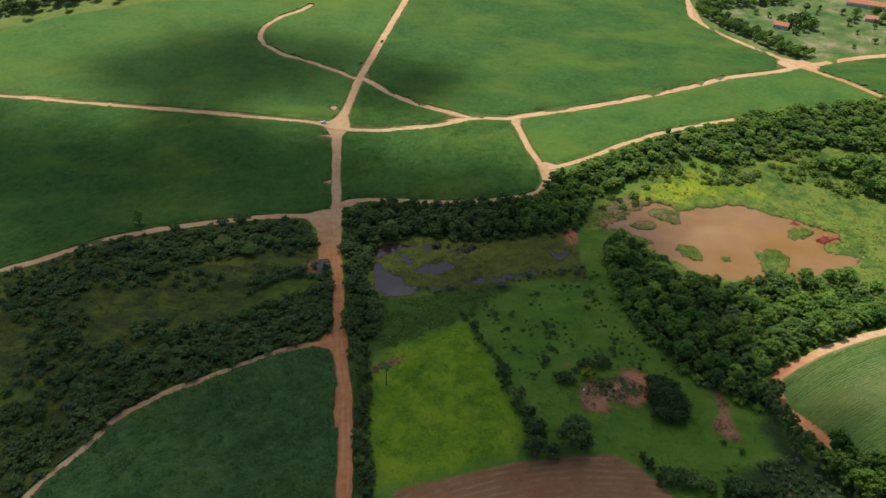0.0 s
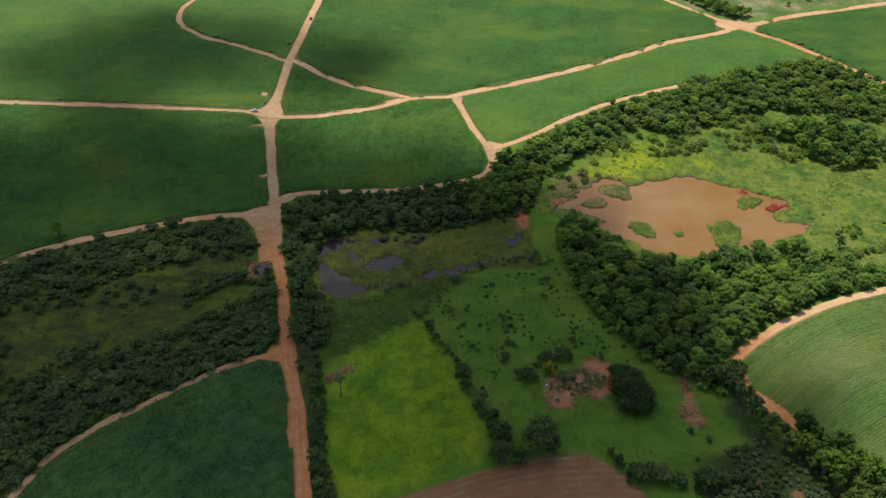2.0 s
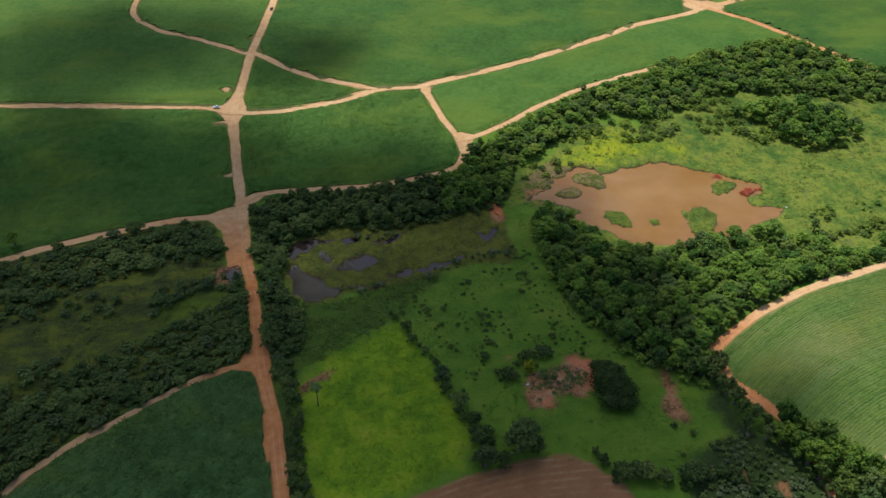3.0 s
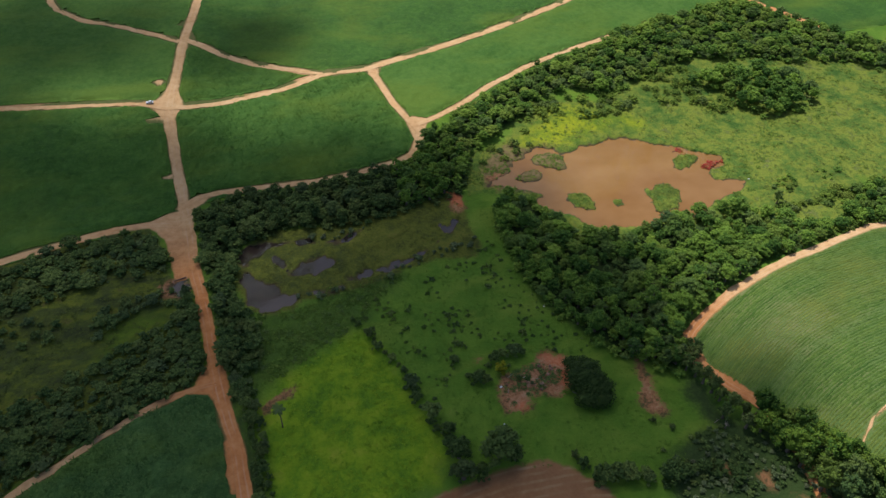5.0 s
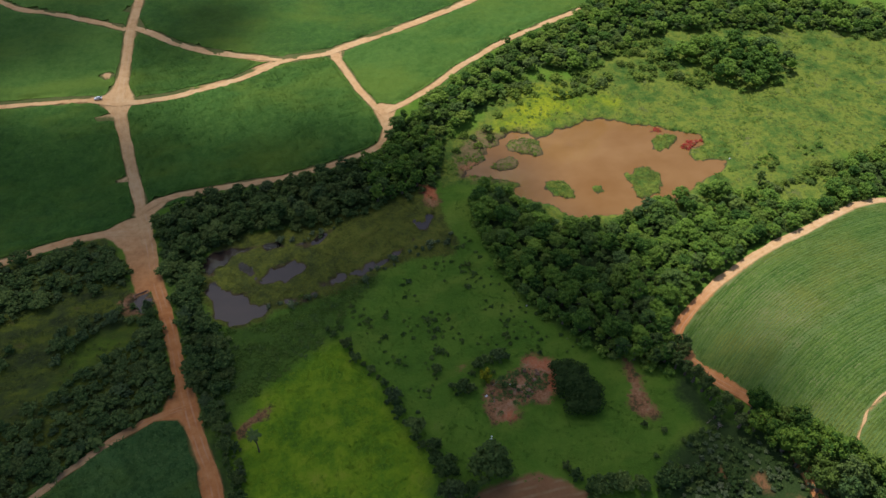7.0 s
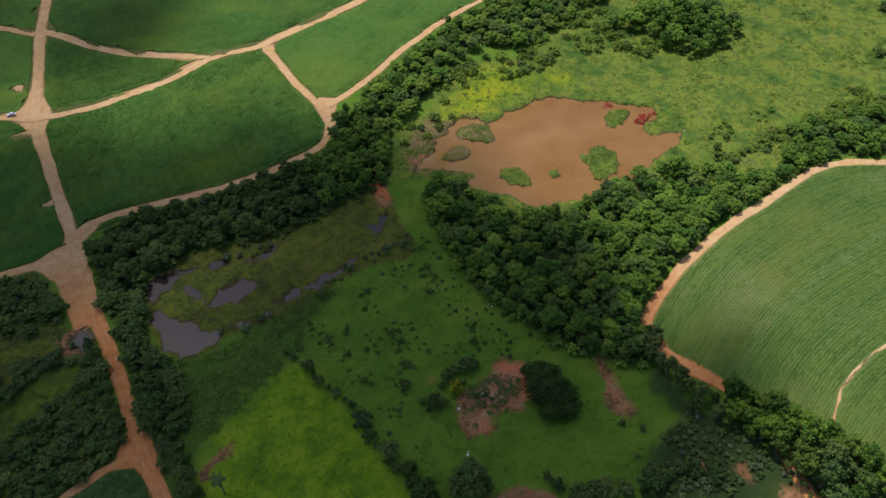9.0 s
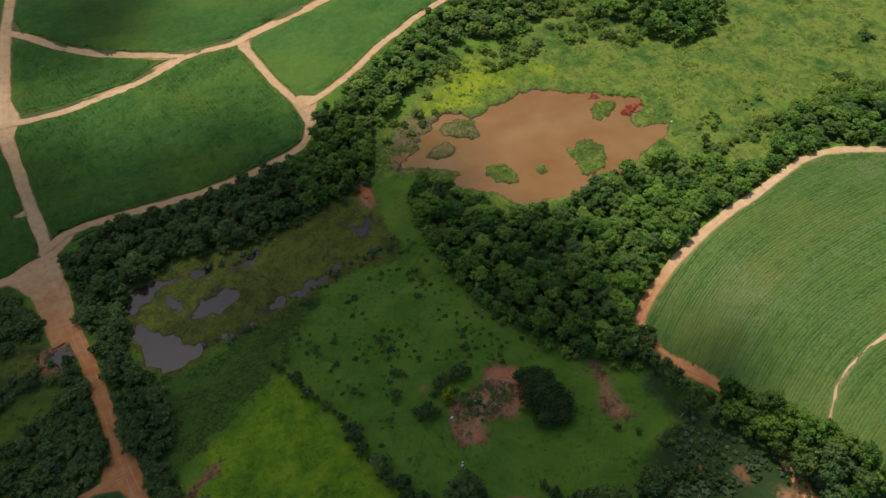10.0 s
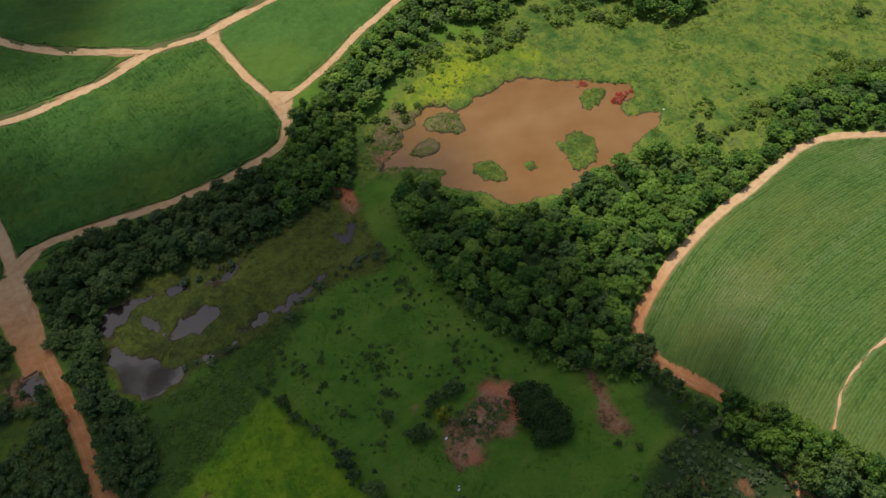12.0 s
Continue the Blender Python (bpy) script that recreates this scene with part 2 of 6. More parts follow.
BARE = [
    [(58.3, 159.7), (61, 160.1), (66.1, 157.5), (65.2, 154.5), (63.2, 148.7), (60.3, 146), (56.6, 147.9), (52.2, 148.5), (50, 145), (47.5, 143.6), (44.6, 144.6), (44.3, 148.6), (45.2, 152), (46, 154.5), (49.8, 155.1), (55.8, 156.6)],
    [(84, 154.2), (86.4, 154.5), (87.2, 150.4), (85.4, 147.8), (86.9, 146.1), (86.6, 142), (86.3, 137.9), (87.6, 135.6), (85.2, 133.5), (81.7, 134.8), (80.7, 138.2), (81.5, 142), (84.1, 146.7), (84.8, 150.7)],
    [(-21, 159.8), (-16, 163.8), (-11, 164.6), (-12.6, 162.4), (-17, 161), (-19.5, 157.8)],
    [(49.5, 240), (54, 238), (54.5, 229), (50, 227)],
    [(40.6, 163.6), (42.2, 163.4), (42.1, 161.9), (40.8, 162)],
    [(149.5, 234), (153, 236.8), (158.5, 236.8), (158.5, 233.8), (153, 231.8)],
    [(66, 246), (74, 249), (76, 241), (68, 238)],
    [(92, 116.5), (94, 116), (93.5, 114.2), (91.8, 114.4)],
    [(100, 113), (102.5, 111.5), (102.5, 108), (100.8, 108.5)],
    [(105, 104), (109, 102.5), (111, 99), (108, 97), (105, 99)],
    [(-51, 214), (-44, 216.5), (-40, 214), (-40.5, 207), (-44, 206), (-50, 210)],
]
RED_SOIL = [
    [(58, 159.8), (61, 160.8), (66.6, 158), (65.4, 153), (63.6, 147.8), (60.9, 146.3), (61.3, 149.7), (63.4, 154.6), (60.3, 157)],
    [(47, 146.2), (49.8, 146.6), (50, 143.8), (47.4, 143.6)],
    [(50, 240), (54.5, 238), (54, 231), (50.5, 233)],
]
VALLEY_GRASS = [
    [(-66, 184), (-59.5, 190), (-52, 194), (-47, 196), (-46.5, 202), (-56, 203), (-64, 198)],
    [(-132, 134), (-124, 148), (-118, 149), (-115, 134), (-119, 126), (-128, 124)],
]
YELLOW_MARSH = [(57, 238), (57, 256), (66, 262), (78.9, 265.5), (90.7, 280), (108, 287.2), (126, 283), (154, 297), (166, 304), (182, 307), (208, 304), (230, 297), (241, 298), (272, 280), (310, 250),
                (310, 205), (240, 205), (205, 215), (190, 200), (192, 190), (165, 190), (150, 200), (131, 203), (109.5, 203), (89.6, 205), (80, 226), (70, 236)]
LIME_MARSH = [(78, 260), (94.5, 271), (108.5, 282), (120, 280), (131, 272), (140, 268), (139, 263), (126, 267), (116, 264), (104, 260), (92, 262), (84, 257)]
BROWN_MARSH = [(66, 252), (80, 263), (97, 259), (102, 248), (100, 243), (92, 238), (84, 231), (76, 235), (66, 240)]
RED_WEED = [
    [(149.2, 234.8), (153.9, 237.5), (158.8, 237.7), (160.4, 235.9), (157.1, 233.6), (151.6, 232.5)],
    [(142.4, 247.8), (146.4, 248.1), (147.7, 245.7), (144.3, 244.1), (141.6, 245.5)],
]
WEEDY = [(-25, 193), (-6, 194.5), (8, 198.5), (26, 203), (26, 200), (14, 192), (11, 184), (4, 181), (-10, 173), (-22, 166), (-26, 166)]
VALLEY = [(-300, 95), (-190, 182), (-159.5, 204.5), (-136, 221), (-118, 231.5), (-86.5, 241), (-54, 245), (-46, 216), (-41, 213), (-35.2, 173), (-58.3, 164.5),
          (-80.6, 150), (-93.3, 138.8), (-101.9, 121.5), (-109.1, 109), (-135, 50)]
CROP = [(102, 154), (114, 165), (131, 172), (152, 179), (175, 184), (188, 188), (210, 186), (262, 162), (300, 80), (200, 40), (140, 70), (120, 104), (121, 118), (116, 127), (109, 135), (105, 143)]
HARVESTED_TOP = [(-330, 372), (-243.2, 384.8), (-229.9, 397), (-217, 404.4), (-191.9, 415.4), (-153.5, 430.2), (-121.6, 437), (-60, 462), (-60, 600), (-500, 600), (-500, 372)]
FARM = [(202, 398), (190, 412), (166, 446), (162, 470), (175, 530), (420, 560), (420, 440), (261, 415)]


def water_distance(x, y):
    wobble = 1.2 * value_noise(x, y, 3.4, 5) + 0.8 * value_noise(x, y, 1.5, 6)
    d = inside_distance(x, y, POND)
    for p in ISLETS + RED_WEED:
        d = np.maximum(d, -inside_distance(x, y, p))
    for p in PUDDLES:
        d = np.minimum(d, inside_distance(x, y, p) + 0.9 * value_noise(x, y, 2.1, 7))
    for line, half in STREAMS:
        d = np.minimum(d, line_distance(x, y, line) - half + 1.1 * value_noise(x, y, 3.6, 8))
    return d + wobble


def land(x, y):
    """The wide shape of the land: a flat valley floor, a hill of cane beyond, a rise under the near crop."""
    x, y = np.asarray(x, float), np.asarray(y, float)
    slope = np.clip(0.185 - 0.0004 * x, 0.10, 0.25)
    d = np.maximum(0, y - 245)
    d = np.where(d < 30, d * d / 60, d - 15)
    h = slope * 230 * (1 - np.exp(-d / 220))
    return h + 6 * ease(75, 35, np.hypot(x - 170, y - 130))


def ground_height(x, y):
    x, y = np.asarray(x, float), np.asarray(y, float)
    z = land(x, y)
    rough = ease(0.0, 4.0, road_distance(x, y))
    z = z + rough * (0.22 * value_noise(x, y, 7, 1) + 0.12 * value_noise(x, y, 2.6, 2))
    z = z + 0.3 + 0.25 * rough * np.exp(-((road_distance(x, y) - 1.5) / 1.2) ** 2)
    near = (y > 180) & (y < 275) & (x > -60) & (x < 180)
    if np.any(near):
        w = np.full(x.shape, 99.0)
        w[near] = water_distance(x[near], y[near])
        z = np.where(near, z * ease(-0.6, 1.8, w) - 0.6 * ease(0.9, -1.0, w), z)
    return z


# ---- mesh helpers ----
def fast_mesh(name, verts, quads=None, tris=None, mats=(), smooth=False):
    """A mesh in metres from arrays of corners in plan units, four-cornered and three-cornered faces."""
    me = bpy.data.meshes.new(name)
    verts = np.asarray(verts, np.float32) * UNIT
    quads = np.zeros((0, 4), np.int32) if quads is None or len(quads) == 0 else np.asarray(quads, np.int32)
    tris = np.zeros((0, 3), np.int32) if tris is None or len(tris) == 0 else np.asarray(tris, np.int32)
    me.vertices.add(len(verts))
    me.vertices.foreach_set("co", verts.ravel())
    loops = np.concatenate([quads.ravel(), tris.ravel()])
    me.loops.add(len(loops))
    me.loops.foreach_set("vertex_index", loops)
    total = np.concatenate([np.full(len(quads), 4), np.full(len(tris), 3)]).astype(np.int32)
    me.polygons.add(len(total))
    me.polygons.foreach_set("loop_start", np.concatenate([[0], np.cumsum(total)[:-1]]).astype(np.int32))
    me.polygons.foreach_set("loop_total", total)
    if smooth:
        me.polygons.foreach_set("use_smooth", np.ones(len(total), bool))
    for m in mats:
        me.materials.append(m)
    me.update(calc_edges=True)
    me.validate()
    return me


def attribute(me, name, values):
    me.attributes.new(name, "FLOAT", "POINT").data.foreach_set("value", np.asarray(values, np.float32))


def merge(pieces):
    """Joins (verts, quads, tris) pieces."""
    vs, qs, ts, n = [], [], [], 0
    for v, q, t in pieces:
        vs.append(v)
        if len(q):
            qs.append(np.asarray(q) + n)
        if len(t):
            ts.append(np.asarray(t) + n)
        n += len(v)
    return np.concatenate(vs), (np.concatenate(qs) if qs else []), (np.concatenate(ts) if ts else [])


def spread(protos, spots):
    """Copies of protos at spots (x, y, z, turn, width, height), chosen in turn, joined."""
    out = []
    for i, (x, y, z, turn, w, h) in enumerate(spots):
        v, q, t = protos[i % len(protos)]
        c, s = math.cos(turn) * w, math.sin(turn) * w
        out.append((np.stack([x + c * v[:, 0] - s * v[:, 1], y + s * v[:, 0] + c * v[:, 1], z + h * v[:, 2]], 1), q, t))
    return merge(out)


def part(name, data, material, parent, label=""):
    """Links a bmesh (metres) or (verts, quads, tris) (plan units) as one mesh object under a thing or a part."""
    if isinstance(data, bmesh.types.BMesh):
        me = bpy.data.meshes.new(name)
        data.to_mesh(me)
        data.free()
        me.materials.append(material)
    else:
        me = fast_mesh(name, *data, mats=[material])
    ob = new(name, me)
    ob.parent = parent
    if label:
        ob["label"] = label
    return ob


def thing(name, label, category, group="", at=(0, 0, 0), turn=0.0):
    ob = new(name)
    ob.empty_display_size = 0.5
    ob.matrix_basis = pose(*(UNIT * u for u in at), 0, 0, turn)
    return tagged(ob, label, category, group)


def scatter_points(poly, gap, rng, clear=None, tries=12, soft=0.0):
    """Points inside an outline, at least gap apart."""
    p = np.array(poly)
    lo, hi = p.min(0), p.max(0)
    n = int((hi[0] - lo[0]) * (hi[1] - lo[1]) / gap ** 2 * tries) + 10
    xs, ys = rng.uniform(lo[0], hi[0], n), rng.uniform(lo[1], hi[1], n)
    ok = inside_distance(xs, ys, poly) + (soft * value_noise(xs, ys, 6, 9) if soft else 0) < 0
    if clear is not None:
        ok &= clear(xs, ys)
    cells, out = {}, []
    for x, y in zip(xs[ok], ys[ok]):
        ci, cj = int(x // gap), int(y // gap)
        if all((x - a) ** 2 + (y - b) ** 2 > gap * gap for i in (-1, 0, 1) for j in (-1, 0, 1) for a, b in cells.get((ci + i, cj + j), ())):
            cells.setdefault((ci, cj), []).append((x, y))
            out.append((x, y))
    return np.array(out).reshape(-1, 2)


# ---- materials ----
class Nodes:
    """A short way to write node trees."""

    def __init__(self, name):
        self.mat = bpy.data.materials.new(name)
        self.mat.use_nodes = True
        self.tree = self.mat.node_tree
        self.bsdf = self.tree.nodes["Principled BSDF"]
        self.out = self.tree.nodes["Material Output"]
        self.place = self.add("ShaderNodeNewGeometry").outputs["Position"]

    def add(self, kind, **props):
        n = self.tree.nodes.new(kind)
        for k, v in props.items():
            setattr(n, k, v)
        return n

    def put(self, socket, value):
        if isinstance(value, bpy.types.NodeSocket):
            self.tree.links.new(value, socket)
        elif isinstance(value, (tuple, list)) and len(value) == 3 and socket.type == "RGBA":
            socket.default_value = (*value, 1)
        else:
            socket.default_value = value

    def math(self, op, a, b=0.0, clamp=False):
        n = self.add("ShaderNodeMath", operation=op, use_clamp=clamp)
        self.put(n.inputs[0], a)
        self.put(n.inputs[1], b)
        return n.outputs[0]

    def noise(self, size, detail=3.0, rough=0.6, place=None, stretch=None):
        n = self.add("ShaderNodeTexNoise")
        src = place or self.place
        if stretch:
            m = self.add("ShaderNodeMapping")
            m.inputs["Rotation"].default_value = (0, 0, stretch[0])
            m.inputs["Scale"].default_value = (1, stretch[1], 1)
            self.put(m.inputs[0], src)
            src = m.outputs[0]
        self.put(n.inputs["Vector"], src)
        n.inputs["Scale"].default_value = 1 / (size * UNIT)
        n.inputs["Detail"].default_value = detail
        n.inputs["Roughness"].default_value = rough
        return n.outputs["Fac"]

    def ramp(self, fac, *stops):
        n = self.add("ShaderNodeValToRGB")
        el = n.color_ramp.elements
        while len(el) < len(stops):
            el.new(0.5)
        for e, (p, c) in zip(el, stops):
            e.position, e.color = p, (*c, 1) if len(c) == 3 else c
        self.put(n.inputs[0], fac)
        return n.outputs[0]

    def mix(self, fac, a, b, blend="MIX"):
        n = self.add("ShaderNodeMix", data_type="RGBA", blend_type=blend)
        self.put(n.inputs[0], fac)
        self.put(n.inputs[6], a)
        self.put(n.inputs[7], b)
        return n.outputs[2]

    def step(self, x, lo, hi):
        n = self.add("ShaderNodeMapRange", interpolation_type="SMOOTHSTEP")
        self.put(n.inputs[0], x)
        n.inputs[1].default_value, n.inputs[2].default_value = lo, hi
        return n.outputs[0]

    def field(self, name):
        return self.add("ShaderNodeAttribute", attribute_name=name).outputs["Fac"]

    def bump(self, height, distance, strength=1.0):
        n = self.add("ShaderNodeBump")
        n.inputs["Strength"].default_value, n.inputs["Distance"].default_value = strength, distance * UNIT
        self.put(n.inputs["Height"], height)
        self.put(self.bsdf.inputs["Normal"], n.outputs[0])

    def finish(self, colour, rough=0.9, spec=0.25, metal=0.0):
        self.put(self.bsdf.inputs["Base Color"], colour)
        self.put(self.bsdf.inputs["Roughness"], rough)
        self.bsdf.inputs["Specular IOR Level"].default_value = spec
        self.bsdf.inputs["Metallic"].default_value = metal
        return self.mat

    def leaf_light(self, colour, share):
        """Lets part of the light pass through thin leaves."""
        t = self.add("ShaderNodeBsdfTranslucent")
        self.put(t.inputs[0], colour)
        m = self.add("ShaderNodeMixShader")
        m.inputs[0].default_value = share
        self.put(m.inputs[1], self.bsdf.outputs[0])
        self.put(m.inputs[2], t.outputs[0])
        self.put(self.out.inputs[0], m.outputs[0])
        return self.mat


def leaf_material(name, dark, mid, light, share=0.25, patch=4.5, per_plant=0.4, odd=(0.16, 0.17, 0.045)):
    """Leaves that differ one by one, by patches and from plant to plant; some plants lean to the odd colour."""
    n = Nodes(name)
    island = n.add("ShaderNodeNewGeometry").outputs["Random Per Island"]
    own = n.add("ShaderNodeObjectInfo").outputs["Random"]
    wide = n.math("ADD", n.math("MULTIPLY", n.math("SUBTRACT", n.noise(patch, 3), 0.5), 2.2), 0.5)
    f = n.math("ADD", n.math("MULTIPLY", island, 0.48), n.math("MULTIPLY", wide, 0.56 - per_plant * 0.75))
    if per_plant:
        tint = n.field("tint")
        tint = n.math("ADD", tint, n.math("MULTIPLY", own, n.math("LESS_THAN", tint, 0.001)))
        f = n.math("ADD", f, n.math("MULTIPLY", tint, per_plant * 0.8))
    c = n.ramp(f, (0.16, dark), (0.46, mid), (0.82, light))
    if per_plant:
        pick = lambda k, lo, hi, much: n.math("MULTIPLY", n.step(n.math("FRACT", n.math("MULTIPLY", tint, k)), lo, hi), much)
        c = n.mix(pick(7.3, 0.70, 0.95, 0.3), c, odd)
        c = n.mix(pick(13.1, 0.84, 0.96, 0.65), c, tuple(1.15 * u for u in light))
        c = n.mix(pick(17.7, 0.80, 0.95, 0.4), c, (0.10, 0.135, 0.07))
    n.finish(c, 0.7, 0.12)
    return n.leaf_light(c, share)


def plain_material(name, a, b, size=0.6, rough=0.8, spec=0.3, bump=0.0, metal=0.0):
    n = Nodes(name)
    own = n.add("ShaderNodeObjectInfo").outputs["Random"]
    f = n.math("ADD", n.math("MULTIPLY", n.noise(size, 4), 0.75), n.math("MULTIPLY", own, 0.25))
    if bump:
        n.bump(n.noise(size * 0.4, 4), bump)
    return n.finish(n.ramp(f, (0.3, a), (0.7, b)), rough, spec, metal)


def road_colour(n, red):
    """Trodden earth from pale sand to rust."""
    f = n.math("ADD", n.math("MULTIPLY", n.noise(2.2, 5, 0.65), 0.6), n.math("MULTIPLY", n.noise(16, 3), 0.4))
    pale = n.ramp(f, (0.3, (0.45, 0.252, 0.105)), (0.5, (0.60, 0.364, 0.166)), (0.7, (0.69, 0.460, 0.245)))
    rust = n.ramp(f, (0.3, (0.42, 0.148, 0.046)), (0.5, (0.555, 0.225, 0.073)), (0.7, (0.64, 0.305, 0.118)))
    return n.mix(n.step(n.math("ADD", red, n.math("MULTIPLY", n.noise(9, 3), 0.5)), 0.25, 1.25), pale, rust)


def ground_material():
    n = Nodes("ground")
    fine, mid, wide = n.noise(0.9, 4, 0.7), n.noise(5, 4), n.noise(38, 4)
    rag = n.math("MULTIPLY", n.math("SUBTRACT", n.math("ADD", n.math("MULTIPLY", mid, 0.7), n.math("MULTIPLY", fine, 0.5)), 0.6), 7.0)
    speck = n.math("ADD", n.math("MULTIPLY", fine, 0.5), n.math("MULTIPLY", mid, 0.5))

    def tone(*stops, spread=0.55):
        f = n.math("ADD", n.math("MULTIPLY", speck, spread), n.math("MULTIPLY", wide, 1 - spread))
        return n.ramp(f, *stops)

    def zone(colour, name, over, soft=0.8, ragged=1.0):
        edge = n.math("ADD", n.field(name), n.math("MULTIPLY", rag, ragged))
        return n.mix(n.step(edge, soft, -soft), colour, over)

    broad = n.math("ADD", n.math("MULTIPLY", n.noise(17, 5, 0.65), 0.72), n.math("MULTIPLY", speck, 0.28))
    c = n.ramp(broad, (0.32, (0.052, 0.112, 0.012)), (0.46, (0.088, 0.170, 0.015)), (0.58, (0.122, 0.205, 0.020)), (0.72, (0.175, 0.20, 0.040)))
    worn = n.noise(26, 4, 0.55, stretch=(0.9, 2.2))
    c = n.mix(n.math("MULTIPLY", n.step(worn, 0.52, 0.66), 0.6), c, (0.165, 0.230, 0.026))
    c = n.mix(n.math("MULTIPLY", n.step(fine, 0.56, 0.72), 0.35), c, (0.06, 0.105, 0.012))
    # darker ground within the wood, hedge and thicket outlines, fading at their edges
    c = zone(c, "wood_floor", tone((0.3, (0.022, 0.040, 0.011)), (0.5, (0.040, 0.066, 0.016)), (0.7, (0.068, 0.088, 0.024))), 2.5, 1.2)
    c = zone(c, "weedy", tone((0.3, (0.040, 0.080, 0.012)), (0.5, (0.062, 0.110, 0.015)), (0.7, (0.088, 0.140, 0.02))), 7, 3.0)
    c = zone(c, "field_floor", tone((0.3, (0.075, 0.095, 0.026)), (0.5, (0.115, 0.125, 0.036)), (0.7, (0.21, 0.155, 0.065))), 0.8, 0.4)
    c = zone(c, "farm", n.ramp(n.noise(16, 6, 0.72), (0.36, (0.045, 0.10, 0.022)), (0.46, (0.095, 0.15, 0.035)), (0.54, (0.15, 0.18, 0.05)), (0.64, (0.30, 0.24, 0.13))), 6)
    c = zone(c, "hilltop", tone((0.34, (0.075, 0.125, 0.03)), (0.5, (0.15, 0.19, 0.035)), (0.66, (0.24, 0.25, 0.06))), 4)
    weed = n.math("ADD", n.math("MULTIPLY", n.noise(11, 5, 0.7, stretch=(0.55, 2.0)), 0.62), n.math("MULTIPLY", speck, 0.38))
    c = zone(c, "valley", n.ramp(weed, (0.34, (0.024, 0.036, 0.012)), (0.43, (0.050, 0.062, 0.018)), (0.50, (0.078, 0.098, 0.017)), (0.57, (0.125, 0.145, 0.015)), (0.66, (0.105, 0.080, 0.033))), 2)
    c = zone(c, "valley_grass", n.ramp(weed, (0.36, (0.060, 0.095, 0.014)), (0.48, (0.098, 0.150, 0.014)), (0.6, (0.14, 0.19, 0.016))), 6, 3.0)
    blot = n.math("ADD", n.math("MULTIPLY", n.noise(12, 5, 0.72), 0.62), n.math("ADD", n.math("MULTIPLY", n.noise(3.6, 4, 0.7), 0.28), n.math("MULTIPLY", fine, 0.10)))
    marsh = n.ramp(blot, (0.39, (0.042, 0.092, 0.013)), (0.45, (0.082, 0.136, 0.020)), (0.50, (0.125, 0.168, 0.023)), (0.545, (0.178, 0.208, 0.026)), (0.59, (0.104, 0.138, 0.026)), (0.67, (0.170, 0.158, 0.054)))
    lime = n.ramp(blot, (0.38, (0.10, 0.165, 0.015)), (0.46, (0.165, 0.215, 0.013)), (0.55, (0.275, 0.30, 0.011)), (0.66, (0.18, 0.185, 0.03)))
    c = zone(c, "yellow_marsh", marsh, 2, 1.5)
    c = zone(c, "lime_marsh", lime, 5, 3.0)
    c = zone(c, "brown_marsh", n.ramp(blot, (0.38, (0.085, 0.105, 0.022)), (0.47, (0.15, 0.115, 0.045)), (0.54, (0.22, 0.15, 0.07)), (0.62, (0.15, 0.17, 0.03))), 2.5, 2.5)
    c = zone(c, "red_weed", tone((0.3, (0.34, 0.045, 0.03)), (0.7, (0.46, 0.12, 0.08))), 0.8, 0.3)
    c = zone(c, "dark_marsh", tone((0.36, (0.032, 0.042, 0.013)), (0.45, (0.074, 0.086, 0.016)), (0.54, (0.125, 0.138, 0.018)), (0.66, (0.165, 0.145, 0.030)), spread=0.75), 1, 1.2)
    lush = n.math("ADD", n.math("MULTIPLY", n.noise(9, 5, 0.7), 0.6), n.math("MULTIPLY", speck, 0.4))
    c = zone(c, "paddock", n.ramp(lush, (0.36, (0.060, 0.128, 0.009)), (0.46, (0.125, 0.225, 0.009)), (0.54, (0.195, 0.290, 0.010)), (0.64, (0.26, 0.305, 0.022))), 3.5, 1.6)
    row = n.add("ShaderNodeTexWave", wave_type="RINGS", rings_direction="Z")
    m = n.add("ShaderNodeMapping")
    m.inputs["Location"].default_value = (-44 * UNIT, -20 * UNIT, 0)
    n.put(m.inputs[0], n.place)
    n.put(row.inputs["Vector"], m.outputs[0])
    row.inputs["Scale"].default_value, row.inputs["Distortion"].default_value, row.inputs["Detail"].default_value = 0.105, 2.6, 3
    row.inputs["Detail Scale"].default_value = 0.6
    till = n.mix(n.math("MULTIPLY", n.step(row.outputs["Fac"], 0.45, 1.0), n.step(n.noise(6, 3), 0.35, 0.75)), tone((0.3, (0.19, 0.085, 0.032)), (0.7, (0.32, 0.165, 0.075))), tone((0.3, (0.26, 0.155, 0.07)), (0.7, (0.37, 0.24, 0.12))))
    c = zone(c, "ploughed", till, 0.8, 0.5)
    soil = tone((0.35, (0.055, 0.085, 0.02)), (0.42, (0.12, 0.08, 0.032)), (0.48, (0.28, 0.13, 0.055)), (0.56, (0.37, 0.19, 0.095)), (0.66, (0.46, 0.30, 0.18)), spread=0.9)
    c = zone(c, "crop", tone((0.3, (0.075, 0.130, 0.030)), (0.5, (0.110, 0.165, 0.040)), (0.7, (0.22, 0.20, 0.085))), 0.6, 0.3)
    c = zone(c, "bare", soil, 1.0, 1.6)
    # brown shore mud, its dark tones also standing in for the bank's shadow
    shaded_mud = tone((0.3, (0.045, 0.035, 0.016)), (0.6, (0.10, 0.07, 0.035)), (0.8, (0.17, 0.10, 0.055)))
    c = zone(c, "shore", shaded_mud, 0.5, 0.22)
